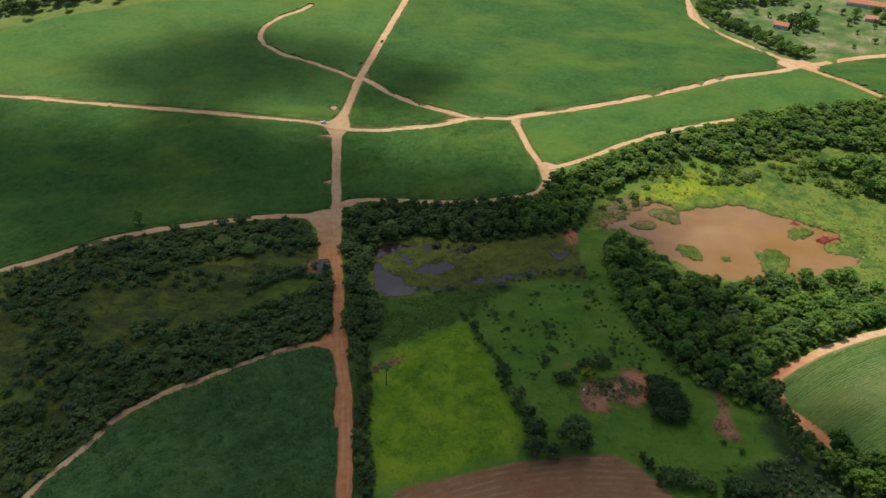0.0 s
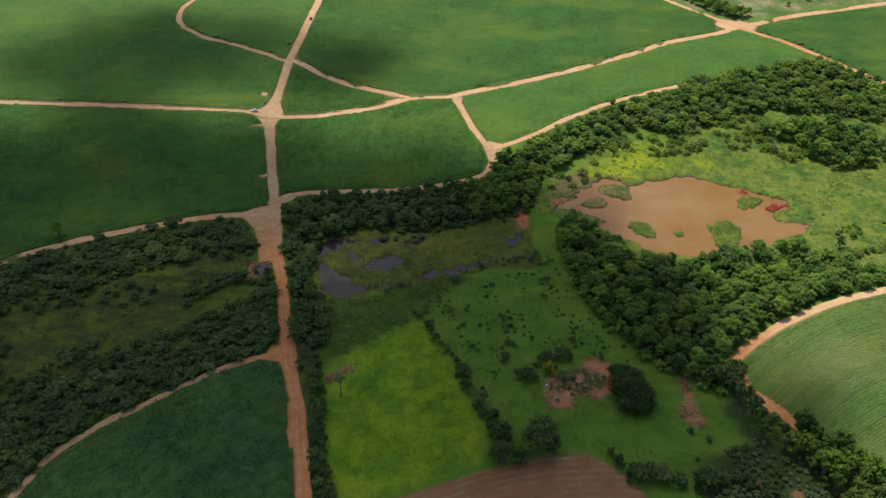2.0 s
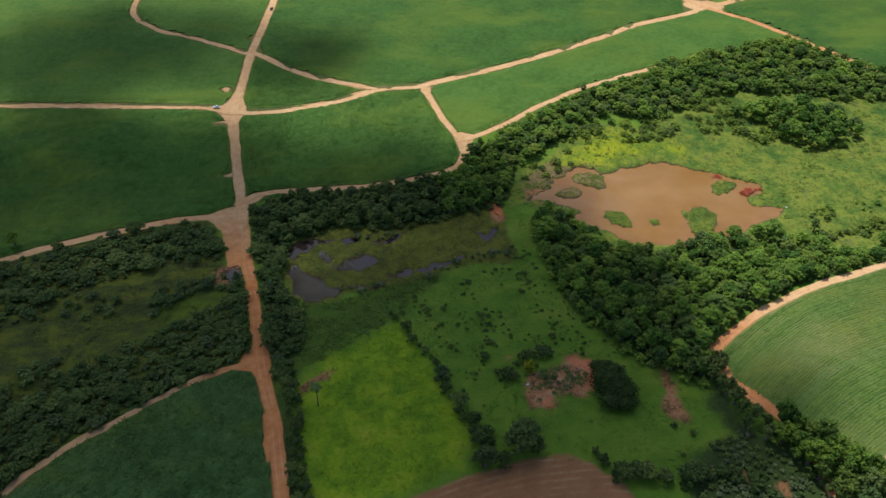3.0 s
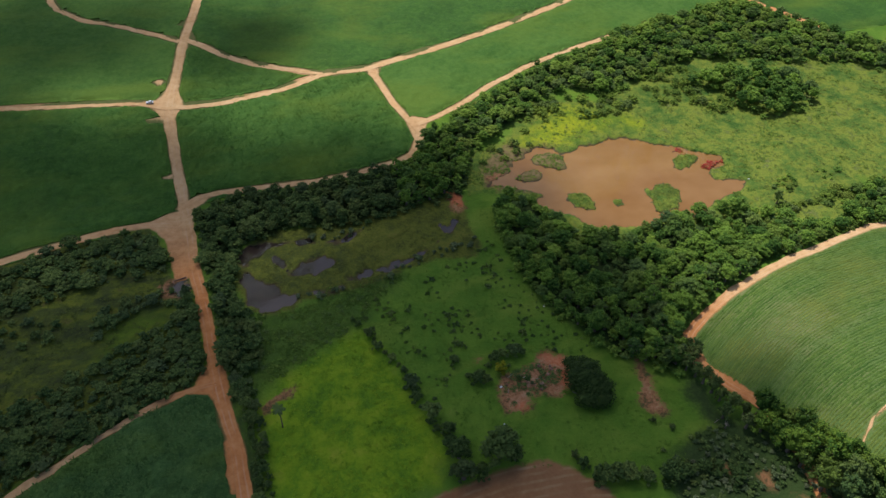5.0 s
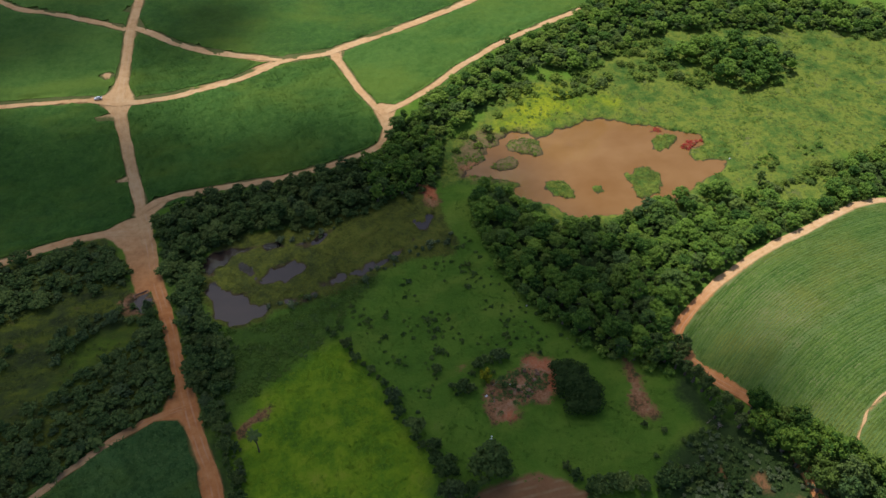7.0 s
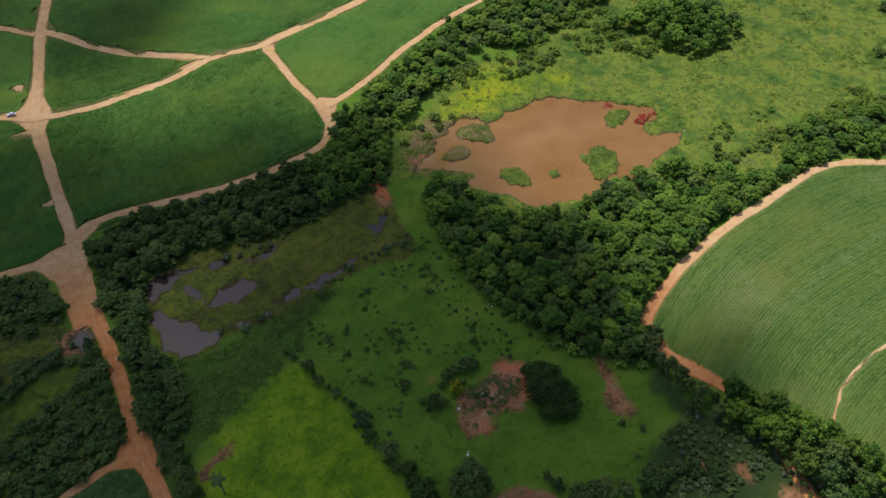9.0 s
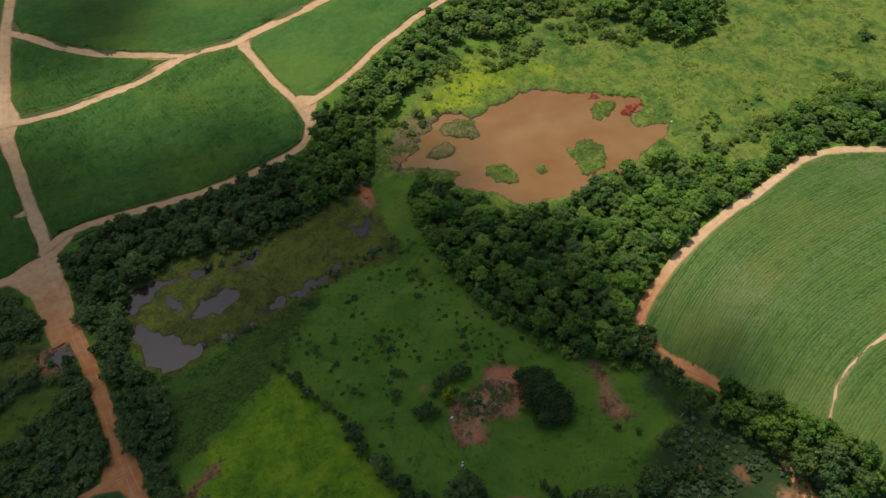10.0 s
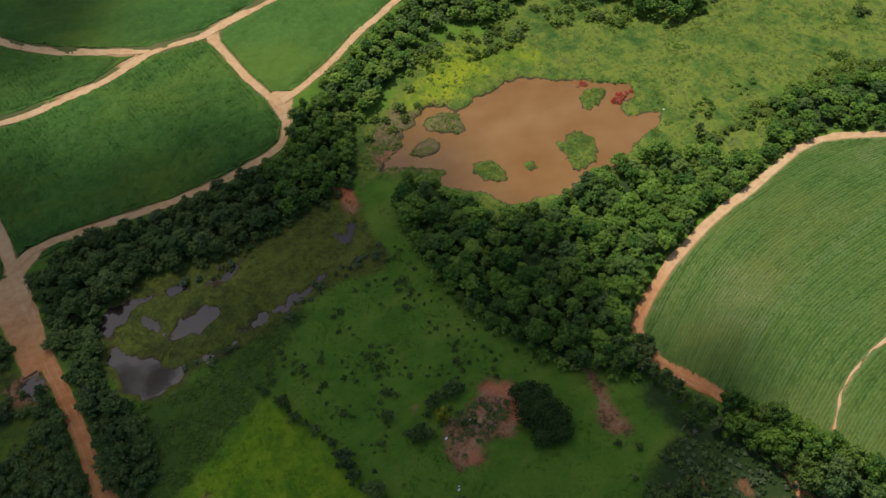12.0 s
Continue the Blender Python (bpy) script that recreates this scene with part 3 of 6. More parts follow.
    c = zone(c, "red_soil", tone((0.35, (0.20, 0.085, 0.04)), (0.45, (0.42, 0.125, 0.05)), (0.6, (0.52, 0.20, 0.09)), spread=0.9), 1.0, 0.8)
    track = road_colour(n, n.field("rust"))
    c = zone(c, "verge", n.mix(0.7, soil, track), 0.5, 0.3)
    c = zone(c, "junction", track, 0.5, 0.35)
    n.bump(n.math("ADD", n.math("MULTIPLY", fine, 0.6), mid), 0.5, 0.7)
    return n.finish(c, 0.95, 0.15)


def road_material():
    n = Nodes("dirt_road")
    c = road_colour(n, n.field("red"))
    across = n.field("across")
    rut = n.step(n.math("ABSOLUTE", n.math("SUBTRACT", n.math("ABSOLUTE", across), 0.42)), 0.16, 0.04)
    c = n.mix(n.math("MULTIPLY", n.math("MULTIPLY", rut, n.step(n.noise(7, 3), 0.35, 0.65)), 0.22), c, (0.66, 0.50, 0.37))
    edge = n.step(n.math("ADD", n.math("ABSOLUTE", across), n.math("MULTIPLY", n.noise(1.2, 3), 0.35)), 0.98, 1.22)
    c = n.mix(n.math("MULTIPLY", edge, 0.25), c, (0.36, 0.22, 0.11))
    n.bump(n.noise(0.6, 5), 0.12)
    return n.finish(c, 0.95, 0.15)


def cane_material(name, dark, mid, light, young=(0.17, 0.25, 0.03), ripe=0.4):
    n = Nodes(name)
    island = n.add("ShaderNodeNewGeometry").outputs["Random Per Island"]
    f = n.math("ADD", n.math("MULTIPLY", n.noise(2.2, 5, 0.75), 0.62), n.math("MULTIPLY", n.noise(14, 4), 0.38))
    f = n.math("ADD", f, n.math("MULTIPLY", n.math("SUBTRACT", island, 0.5), 0.22))
    c = n.ramp(f, (0.32, dark), (0.5, mid), (0.68, light))
    glint = n.noise(0.7, 3, 0.7, stretch=(0.9, 2.6))
    c = n.mix(n.math("MULTIPLY", n.step(glint, 0.52, 0.70), 0.6), c, light)
    streak = n.noise(45, 4, 0.6, stretch=(0.5, 2.4))
    c = n.mix(n.math("MULTIPLY", n.step(streak, 0.46, 0.72), ripe), c, young)
    fleck = n.noise(3.4, 4, 0.8, stretch=(0.5, 2.6))
    c = n.mix(n.math("MULTIPLY", n.step(fleck, 0.53, 0.72), 0.42), c, tuple(1.25 * u for u in light))
    c = n.mix(n.math("MULTIPLY", n.step(n.noise(70, 3), 0.50, 0.66), 0.22), c, young)
    c = n.mix(n.math("MULTIPLY", n.field("dry"), 0.42), c, (0.245, 0.235, 0.05))
    n.bump(n.noise(1.3, 5, 0.75), 0.7, 0.6)
    n.finish(c, 0.7, 0.1)
    return n.leaf_light(c, 0.25)


def water_material(name, a, b, rough=0.04, gloss=0.8):
    n = Nodes(name)
    # uneven silt tone; its paler blotches also stand in for mirrored cloud
    pale_blotch = n.math("ADD", n.math("MULTIPLY", n.noise(26, 3, 0.55, stretch=(0.6, 1.7)), 0.75), n.math("MULTIPLY", n.noise(7, 3), 0.25))
    c = n.ramp(pale_blotch, (0.36, a), (0.66, b))
    n.bump(n.noise(1.6, 2), 0.012, 0.5)
    n.bsdf.inputs["IOR"].default_value = 1.38
    return n.finish(c, rough, gloss)


M_GROUND, M_ROAD = ground_material(), road_material()
M_CANE = cane_material("cane_leaf", (0.042, 0.107, 0.018), (0.071, 0.164, 0.024), (0.116, 0.222, 0.036), (0.185, 0.255, 0.028), 0.5)
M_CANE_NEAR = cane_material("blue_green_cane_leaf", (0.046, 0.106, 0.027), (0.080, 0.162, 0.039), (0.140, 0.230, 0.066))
M_CROP = cane_material("young_cane_leaf", (0.058, 0.125, 0.021), (0.094, 0.168, 0.028), (0.148, 0.222, 0.040), (0.225, 0.240, 0.045), 0.6)
M_POND = water_material("muddy_water", (0.232, 0.106, 0.021), (0.298, 0.154, 0.046), 0.06, 0.8)
M_PUDDLE = water_material("dark_water", (0.018, 0.014, 0.012), (0.045, 0.030, 0.022), 0.03, 0.7)
M_LEAF = leaf_material("tree_leaf", (0.044, 0.108, 0.020), (0.112, 0.212, 0.033), (0.245, 0.365, 0.047), 0.38, 4.5, 0.55)
M_SCRUB = leaf_material("scrub_leaf", (0.044, 0.084, 0.023), (0.086, 0.142, 0.036), (0.17, 0.225, 0.056), 0.32)
M_SOFT = leaf_material("soft_shrub_leaf", (0.09, 0.16, 0.026), (0.145, 0.22, 0.032), (0.24, 0.31, 0.04), 0.2)
M_SEDGE = leaf_material("sedge_blade", (0.075, 0.130, 0.018), (0.110, 0.172, 0.020), (0.155, 0.215, 0.024), 0.25, 6.0, 0.0)
M_BUSH = leaf_material("shrub_leaf", (0.068, 0.146, 0.022), (0.135, 0.235, 0.032), (0.250, 0.350, 0.046), 0.25, 4.5, 0.5)
M_BAMBOO = leaf_material("dense_leaf", (0.022, 0.046, 0.010), (0.037, 0.068, 0.014), (0.058, 0.092, 0.020), 0.2, 2.0, 0.0)
M_GREY_LEAF = leaf_material("grey_leaf", (0.062, 0.100, 0.038), (0.115, 0.165, 0.060), (0.22, 0.255, 0.115), 0.3, 4.0, 0.3, (0.2, 0.16, 0.12))
M_GRASS = leaf_material("grass_blade", (0.052, 0.110, 0.012), (0.092, 0.172, 0.016), (0.140, 0.225, 0.028), 0.35, 6.0, 0.0)
M_TUSSOCK = leaf_material("tussock_blade", (0.055, 0.105, 0.015), (0.088, 0.152, 0.020), (0.13, 0.195, 0.028), 0.15, 6.0, 0.2)
M_WEED = leaf_material("weed_blade", (0.040, 0.062, 0.014), (0.082, 0.108, 0.019), (0.150, 0.165, 0.030), 0.2, 9.0, 0.0)
M_REED = leaf_material("reed_blade", (0.066, 0.114, 0.022), (0.118, 0.160, 0.026), (0.205, 0.235, 0.032), 0.2, 9.0, 0.0)
M_RED_WEED = leaf_material("red_weed", (0.24, 0.030, 0.018), (0.40, 0.060, 0.036), (0.50, 0.12, 0.07), 0.4, 3.0, 0.0)
M_LIME = leaf_material("lime_grass_blade", (0.104, 0.199, 0.0114), (0.171, 0.285, 0.0133), (0.266, 0.361, 0.0209), 0.4, 6.0, 0.0)
M_CORNER = leaf_material("glossy_leaf", (0.020, 0.056, 0.011), (0.054, 0.116, 0.016), (0.165, 0.25, 0.028), 0.25)
M_DUSK = leaf_material("dark_leaf", (0.026, 0.054, 0.013), (0.050, 0.092, 0.020), (0.095, 0.140, 0.034), 0.25, 4.0, 0.3, (0.07, 0.08, 0.04))
M_MARSH = leaf_material("marsh_blade", (0.056, 0.068, 0.014), (0.098, 0.110, 0.018), (0.155, 0.160, 0.022), 0.2, 6.0, 0.0)
M_DEAD = plain_material("dead_wood", (0.15, 0.12, 0.09), (0.30, 0.26, 0.21), 0.25, 0.9)
M_BARK = plain_material("bark", (0.09, 0.07, 0.05), (0.20, 0.16, 0.12), 0.3, 0.9, 0.2, 0.03)


# outlines of the woods
SOUTH_WOOD = [(64.7, 225), (72, 232), (80, 226.8), (82.8, 214.6), (89.2, 205.2), (104.4, 202.9), (130.3, 207.5), (151.3, 209), (156, 202), (158, 193), (152, 184), (140, 178),
              (126.7, 173.5), (112, 167), (101, 158), (99, 147), (92, 148.5), (82, 156), (73.5, 168), (66.2, 183), (63.7, 205.8)]
NORTH_BELT = [(-38, 243.5), (-30, 251), (-20, 252.8), (2.6, 252.4), (23, 254), (38, 257.6), (45.5, 264.5), (52.5, 275), (64, 275), (60, 250), (55, 239), (35.2, 235), (14.3, 230), (-9.3, 234), (-20, 229), (-33, 228)]
ROAD_HEDGE = [(-37, 241), (-24, 229), (-27, 206), (-22, 190), (-20, 178), (-25, 164), (-29, 164), (-31, 188.8), (-34, 210), (-37.5, 225.8)]
FAR_WOOD = [(58.4, 268), (63, 282), (79, 293), (98, 303), (120, 313), (141.3, 321), (155, 329), (185, 338), (230, 349), (262, 312), (300, 285), (272, 279), (241, 297), (230, 296),
            (208, 303), (182, 306), (166, 303), (154, 296), (131, 288.5), (118, 294), (104, 290), (92.6, 279), (77, 271), (64, 262)]
CLUMP = [(171.6, 287), (180.6, 292), (200.5, 291), (222, 279), (223, 268), (197, 259.5), (187, 269), (177.6, 285)]
EAST_WOOD = [(150, 180), (162, 199), (165, 192), (183, 193), (190, 200), (196, 206.5), (216, 209.5), (240, 200), (275, 178), (262, 163), (240, 175), (216.3, 186), (203, 191), (188, 190.5), (172, 186)]
CORNER_WOOD = [(101, 148), (100, 132), (107, 124), (112, 133), (116, 128), (121, 119), (121, 108), (132, 98), (150, 70), (118, 70), (109, 100), (106, 113), (96, 126), (94, 140)]
HEDGE_FLOOR = [(-29.5, 172), (-26.5, 163), (-21, 140), (-18.5, 118), (-14, 80), (-20, 60), (-24, 112), (-28, 160)]
THICKET = [(86, 124), (93, 127), (103, 123), (110, 113), (114, 104), (112, 92), (90, 92), (75.6, 100), (77.3, 118)]


# ---- ground, one sheet to the horizon ----
def axis(lo, hi, step, far):
    mid = list(np.arange(lo, hi + step, step))
    out, d = [], step
    while mid[-1] + sum(out) < far:
        d *= 1.22
        out.append(d)
    right = [mid[-1] + s for s in np.cumsum(out)]
    left = [mid[0] - s for s in np.cumsum(out)][::-1]
    return np.array(left + mid + right)


def build_ground():
    xs, ys = axis(-70, 205, 1.25, 4500), axis(100, 290, 1.25, 4500)
    x, y = np.meshgrid(xs, ys)
    shape = x.shape
    x, y = x.ravel(), y.ravel()
    i = np.arange(x.size).reshape(shape)
    quads = np.stack([i[:-1, :-1], i[:-1, 1:], i[1:, 1:], i[1:, :-1]], -1).reshape(-1, 4)
    me = fast_mesh("ground", np.stack([x, y, ground_height(x, y)], 1), quads, mats=[M_GROUND], smooth=True)
    attribute(me, "farm", inside_distance(x, y, FARM))
    attribute(me, "hilltop", inside_distance(x, y, HARVESTED_TOP))
    attribute(me, "weedy", inside_distance(x, y, WEEDY))
    attribute(me, "field_floor", np.min([inside_distance(x, y, f[0]) for f in FIELDS.values()], 0) - 1.5)
    attribute(me, "valley", inside_distance(x, y, VALLEY))
    attribute(me, "yellow_marsh", inside_distance(x, y, YELLOW_MARSH))
    attribute(me, "lime_marsh", inside_distance(x, y, LIME_MARSH))
    attribute(me, "brown_marsh", inside_distance(x, y, BROWN_MARSH))
    attribute(me, "red_weed", np.min([inside_distance(x, y, p) for p in RED_WEED], 0))
    attribute(me, "dark_marsh", inside_distance(x, y, DARK_MARSH))
    attribute(me, "paddock", inside_distance(x, y, LIME_PADDOCK))
    attribute(me, "ploughed", inside_distance(x, y, PLOUGHED))
    attribute(me, "crop", inside_distance(x, y, CROP))
    bare = np.full(x.shape, 1e3)
    for k, p in enumerate(BARE):
        bare = np.minimum(bare, inside_distance(x, y, p) - (0.9 if k == 0 else 0.1))
    attribute(me, "bare", bare)
    attribute(me, "shore", water_distance(x, y) - 0.6)
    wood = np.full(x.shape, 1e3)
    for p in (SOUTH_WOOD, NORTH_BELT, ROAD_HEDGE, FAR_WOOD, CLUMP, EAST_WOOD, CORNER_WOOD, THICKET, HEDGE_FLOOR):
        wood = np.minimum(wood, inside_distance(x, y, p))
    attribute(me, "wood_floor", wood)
    attribute(me, "verge", road_distance(x, y) + 0.1)
    attribute(me, "rust", (1 - 0.85 * ease(192, 262, y)) * ease(160, 100, x))
    attribute(me, "red_soil", np.min([inside_distance(x, y, p) for p in RED_SOIL], 0))
    attribute(me, "valley_grass", np.min([inside_distance(x, y, p) for p in VALLEY_GRASS], 0))
    junction = np.full(x.shape, 1e3)
    for p in JUNCTIONS:
        junction = np.minimum(junction, inside_distance(x, y, p))
    attribute(me, "junction", junction)
    tagged(new("ground", me), "grassy valley floor with marsh, bare red soil and pasture", "ground", kind="structure")



def build_water(name, outline, grow, level, material, label):
    p = np.array(outline)
    c = p.mean(0)
    bm = bmesh.new()
    ring = [bm.verts.new((*((c + (q - c) * grow) * UNIT), level * UNIT)) for q in p]
    bm.faces.new(ring)
    bmesh.ops.triangulate(bm, faces=bm.faces[:])
    bmesh.ops.recalc_face_normals(bm, faces=bm.faces[:])
    if bm.faces[0].normal.z < 0:
        bmesh.ops.reverse_faces(bm, faces=bm.faces[:])
    me = bpy.data.meshes.new(name)
    bm.to_mesh(me)
    bm.free()
    me.materials.append(material)
    tagged(new(name, me), label, "water", kind="structure")


build_water("water_pond", POND, 1.06, -0.12, M_POND, "muddy brown pond with grassy islets and reflections")
build_water("water_marsh", DARK_MARSH, 1.01, -0.12, M_PUDDLE, "dark shallow pools winding between marsh grass")
build_water("water_culvert", PUDDLES[5], 1.3, -0.12, M_PUDDLE, "small grey pool below the culvert")


def build_road(index, name):
    pts, width, red_a, red_b = ROADS[name]
    line = ROAD_LINES[name]
    d = np.gradient(line, axis=0)
    d /= np.linalg.norm(d, axis=1)[:, None] + 1e-9
    side = np.stack([d[:, 1], -d[:, 0]], 1)
    n, k = len(line), np.array([-1.0, -0.8, -0.58, -0.42, -0.26, 0.0, 0.26, 0.42, 0.58, 0.8, 1.0])
    along = np.concatenate([[0], np.cumsum(np.hypot(*np.diff(line, axis=0).T))])
    half_l = width / 2 + 0.45 * value_noise(along, index * 7.0, 3.5, 21) + 0.3 * value_noise(along, index * 7.0, 1.3, 22)
    half_r = width / 2 + 0.45 * value_noise(along, index * 9.0, 3.5, 23) + 0.3 * value_noise(along, index * 9.0, 1.3, 24)
    verts, across, red = [], [], []
    for j, u in enumerate(k):
        half = half_l if u < 0 else half_r
        xy = line + side * (u * half)[:, None]
        dip = -0.05 if abs(abs(u) - 0.42) < 0.05 else (0.03 if u == 0 else 0.0)
        z = ground_height(line[:, 0], line[:, 1]) * 0.5 + ground_height(xy[:, 0], xy[:, 1]) * 0.5 + 0.07 + dip * 0.6 + 0.004 * index - (0.06 if abs(u) == 1 else 0)
        verts.append(np.column_stack([xy, z]))
        across.append(np.full(n, u))
        mix = np.linspace(0, 1, n)
        if name == "main":
            mix = ease(192, 262, line[:, 1])
        if name == "southwest":
            mix = ease(-62, -38, line[:, 0])
        if name == "right":
            mix = ease(150, 105, line[:, 0]) * ease(190, 150, line[:, 1])
        red.append(red_a + (red_b - red_a) * mix)
    i = np.arange(n * len(k)).reshape(len(k), n)
    quads = np.stack([i[:-1, :-1], i[:-1, 1:], i[1:, 1:], i[1:, :-1]], -1).reshape(-1, 4)
    me = fast_mesh("road", np.concatenate(verts), quads, mats=[M_ROAD], smooth=True)
    attribute(me, "across", np.concatenate(across))
    attribute(me, "red", np.concatenate(red))
    me.flip_normals()
    tagged(new("road_" + name, me), "unpaved farm road of pale to rust-red earth", "dirt road", kind="structure")


for index, name in enumerate(ROADS):
    build_road(index, name)


# ---- crops ----
def blade_tuft(rng, blades, length, width, lean, lift=0.0):
    """Arching leaves from one foot."""
    v, q = [], []
    for b in range(blades):
        a = 2 * math.pi * (b + rng.uniform(-0.3, 0.3)) / blades
        d, s = np.array([math.cos(a), math.sin(a), 0]), np.array([-math.sin(a), math.cos(a), 0])
        l, w, tilt = length * rng.uniform(0.7, 1.15), width * rng.uniform(0.7, 1.2), lean * rng.uniform(0.6, 1.3)
        foot = d * 0.08 + np.array([0, 0, lift])
        knee = foot + (d * math.sin(tilt) + np.array([0, 0, math.cos(tilt)])) * l * 0.55
        tip = knee + (d * math.sin(tilt * 2.1) + np.array([0, 0, math.cos(tilt * 2.1)])) * l * 0.5
        n = len(v)
        v += [foot - s * w * 0.35, foot + s * w * 0.35, knee + s * w * 0.5, knee - s * w * 0.5, tip + s * w * 0.12, tip - s * w * 0.12]
        q += [(n, n + 1, n + 2, n + 3), (n + 3, n + 2, n + 4, n + 5)]
    return np.array(v), np.array(q), []


rng = np.random.default_rng(3)
CANE_TUFTS = [blade_tuft(rng, 4, 1.5, 0.34, 0.95) for _ in range(5)]
CROP_TUFTS = [blade_tuft(rng, 3, 0.9, 0.2, 0.8) for _ in range(5)]
GRASS_TUFTS = [blade_tuft(rng, 5, 0.7, 0.24, 1.05) for _ in range(5)]

REED_TUFTS = [blade_tuft(rng, 5, 1.0, 0.34, 1.25) for _ in range(5)]

# outline, turn of the rows, cell of the canopy, gap between tufts (0: none), height
FIELDS = {
    "southwest": ([(-16, -80), (-24, 60), (-26, 112), (-30, 160), (-34, 171), (-50, 167), (-73, 153), (-93, 137), (-105, 112), (-125, 60), (-165, -80)], 0.5, 1.2, 1.2, 1.5),
    "west": ([(-43, 243), (-55, 245), (-80, 242.5), (-112, 234), (-137, 222), (-160, 205), (-300, 105), (-340, 338), (-216, 326), (-104, 316), (-52, 310), (-48, 303)], 0.2, 1.5, 2.3, 1.3),
    "northwest": ([(-50, 309), (-104, 316), (-216, 326), (-340, 338), (-330, 372), (-243, 385), (-217, 404.4), (-192, 415), (-154, 430), (-122, 437), (-60, 462), (-20, 470), (-24, 454), (-34, 401), (-44, 351)], 0.4, 2.0, 0, 1.1),
    "triangle": ([(-49, 308), (14, 320), (-15, 331), (-43, 354)], 0.3, 1.5, 1.7, 1.2),
    "north": ([(-43, 353), (-15, 331), (14, 320), (34, 321), (70, 332), (111, 350), (152, 371), (192, 387), (202, 396), (185, 413), (164, 444), (158, 458), (160, 475), (172, 540), (-8, 540), (-24, 454)], 0.7, 2.0, 0, 1.1),
    "middle": ([(-48, 306), (-5, 311), (14, 319), (34, 320), (45, 285), (48, 281), (46, 272), (41, 264), (21, 258), (-10, 257), (-31, 257), (-45, 251)], 0.25, 1.3, 1.4, 1.3),
    "northeast": ([(35, 320), (48, 283), (70, 292), (105, 313), (135, 324), (152, 331), (188, 345), (234, 356), (226, 368), (203, 393), (152, 371), (111, 349), (70, 332)], 0.4, 1.4, 0, 1.1),
    "far_east": ([(236, 356), (203, 394), (261, 410), (340, 428), (360, 320), (262, 316)], 0.4, 3.0, 0, 1.1),
}


build_ground()


def field_distance(x, y, outline):
    wobble = 0.5 * value_noise(x, y, 2.2, 31) + 0.35 * value_noise(x, y, 7, 32)
    return np.maximum(inside_distance(x, y, outline) - 1.8, 0.45 - road_distance(x, y)) + wobble


def build_field(name):
    outline, turn, cell, gap, height = FIELDS[name]
    p = np.array(outline)
    lo, hi = p.min(0) - cell, p.max(0) + cell
    xs, ys = np.arange(lo[0], hi[0], cell), np.arange(lo[1], hi[1], cell)
    x, y = np.meshgrid(xs, ys)
    shape = x.shape
    r = np.random.default_rng(17)
    x, y = x.ravel() + r.uniform(-0.25, 0.25, x.size) * cell, y.ravel() + r.uniform(-0.25, 0.25, x.size) * cell
    d = field_distance(x, y, outline)
    i = np.arange(x.size).reshape(shape)
    quads = np.stack([i[:-1, :-1], i[:-1, 1:], i[1:, 1:], i[1:, :-1]], -1).reshape(-1, 4)
    quads = quads[(d[quads] < 0).any(1) & (d[quads] < cell * 1.5).all(1)]
    used, back = np.unique(quads, return_inverse=True)
    quads, x, y = back.reshape(-1, 4), x[used], y[used]
    for _ in range(3):      # draw the outer corners in to the edge of the field
        d = field_distance(x, y, outline)
        gx = (field_distance(x + 0.3, y, outline) - d) / 0.3
        gy = (field_distance(x, y + 0.3, outline) - d) / 0.3
        pull = np.where(d > 0, d / (gx * gx + gy * gy + 0.3), 0)
        x, y = x - gx * pull, y - gy * pull
    quads = quads[field_distance(x[quads].mean(1), y[quads].mean(1), outline) < 0.1]
    up = height * (0.80 + 0.13 * value_noise(x, y, 3.1, 33) + 0.12 * value_noise(x, y, 11, 34) + r.uniform(-0.24, 0.24, x.size))
    up = np.where(d > -0.3, up * 0.3, np.where(d > -1.6, up * 0.75, up))
    floor = ground_height(x, y) - 0.1
    edges = np.sort(np.concatenate([quads[:, [a, (a + 1) % 4]] for a in range(4)]), 1)
    edges, count = np.unique(edges, axis=0, return_counts=True)
    rim = edges[count == 1]
    skirt = np.stack([rim[:, 0], rim[:, 1], rim[:, 1] + len(x), rim[:, 0] + len(x)], 1)
    pieces = [(np.concatenate([np.stack([x, y, floor + up], 1), np.stack([x, y, floor], 1)]), np.concatenate([quads, skirt]), [])]
    if gap:
        c, s = math.cos(turn), math.sin(turn)
        reach = np.hypot(*(hi - lo)) / 2
        u, v = np.meshgrid(np.arange(-reach, reach, 1.4), np.arange(-reach, reach, gap * 0.72))
        u, v = u.ravel() + r.normal(0, 0.16, u.size), v.ravel() + r.normal(0, 0.3, u.size)
        tx, ty = (lo[0] + hi[0]) / 2 + c * u - s * v, (lo[1] + hi[1]) / 2 + s * u + c * v
        keep = (tx > -235) & (ty > 104) & (tx < 235)
        tx, ty = tx[keep], ty[keep]
        keep = field_distance(tx, ty, outline) < -0.9
        tx, ty = tx[keep], ty[keep]
        tz = ground_height(tx, ty) + height * 0.68 - 0.1
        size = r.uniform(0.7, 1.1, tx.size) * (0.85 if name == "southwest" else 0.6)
        pieces.append(spread(CANE_TUFTS, zip(tx, ty, tz, r.uniform(0, 6.28, tx.size), size, size)))
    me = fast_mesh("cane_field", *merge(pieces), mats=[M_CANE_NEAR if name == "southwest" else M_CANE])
    tagged(new("cane_field", me), "dense green sugar cane standing in a field", "crop field", kind="stuff")


for name in FIELDS:
    build_field(name)


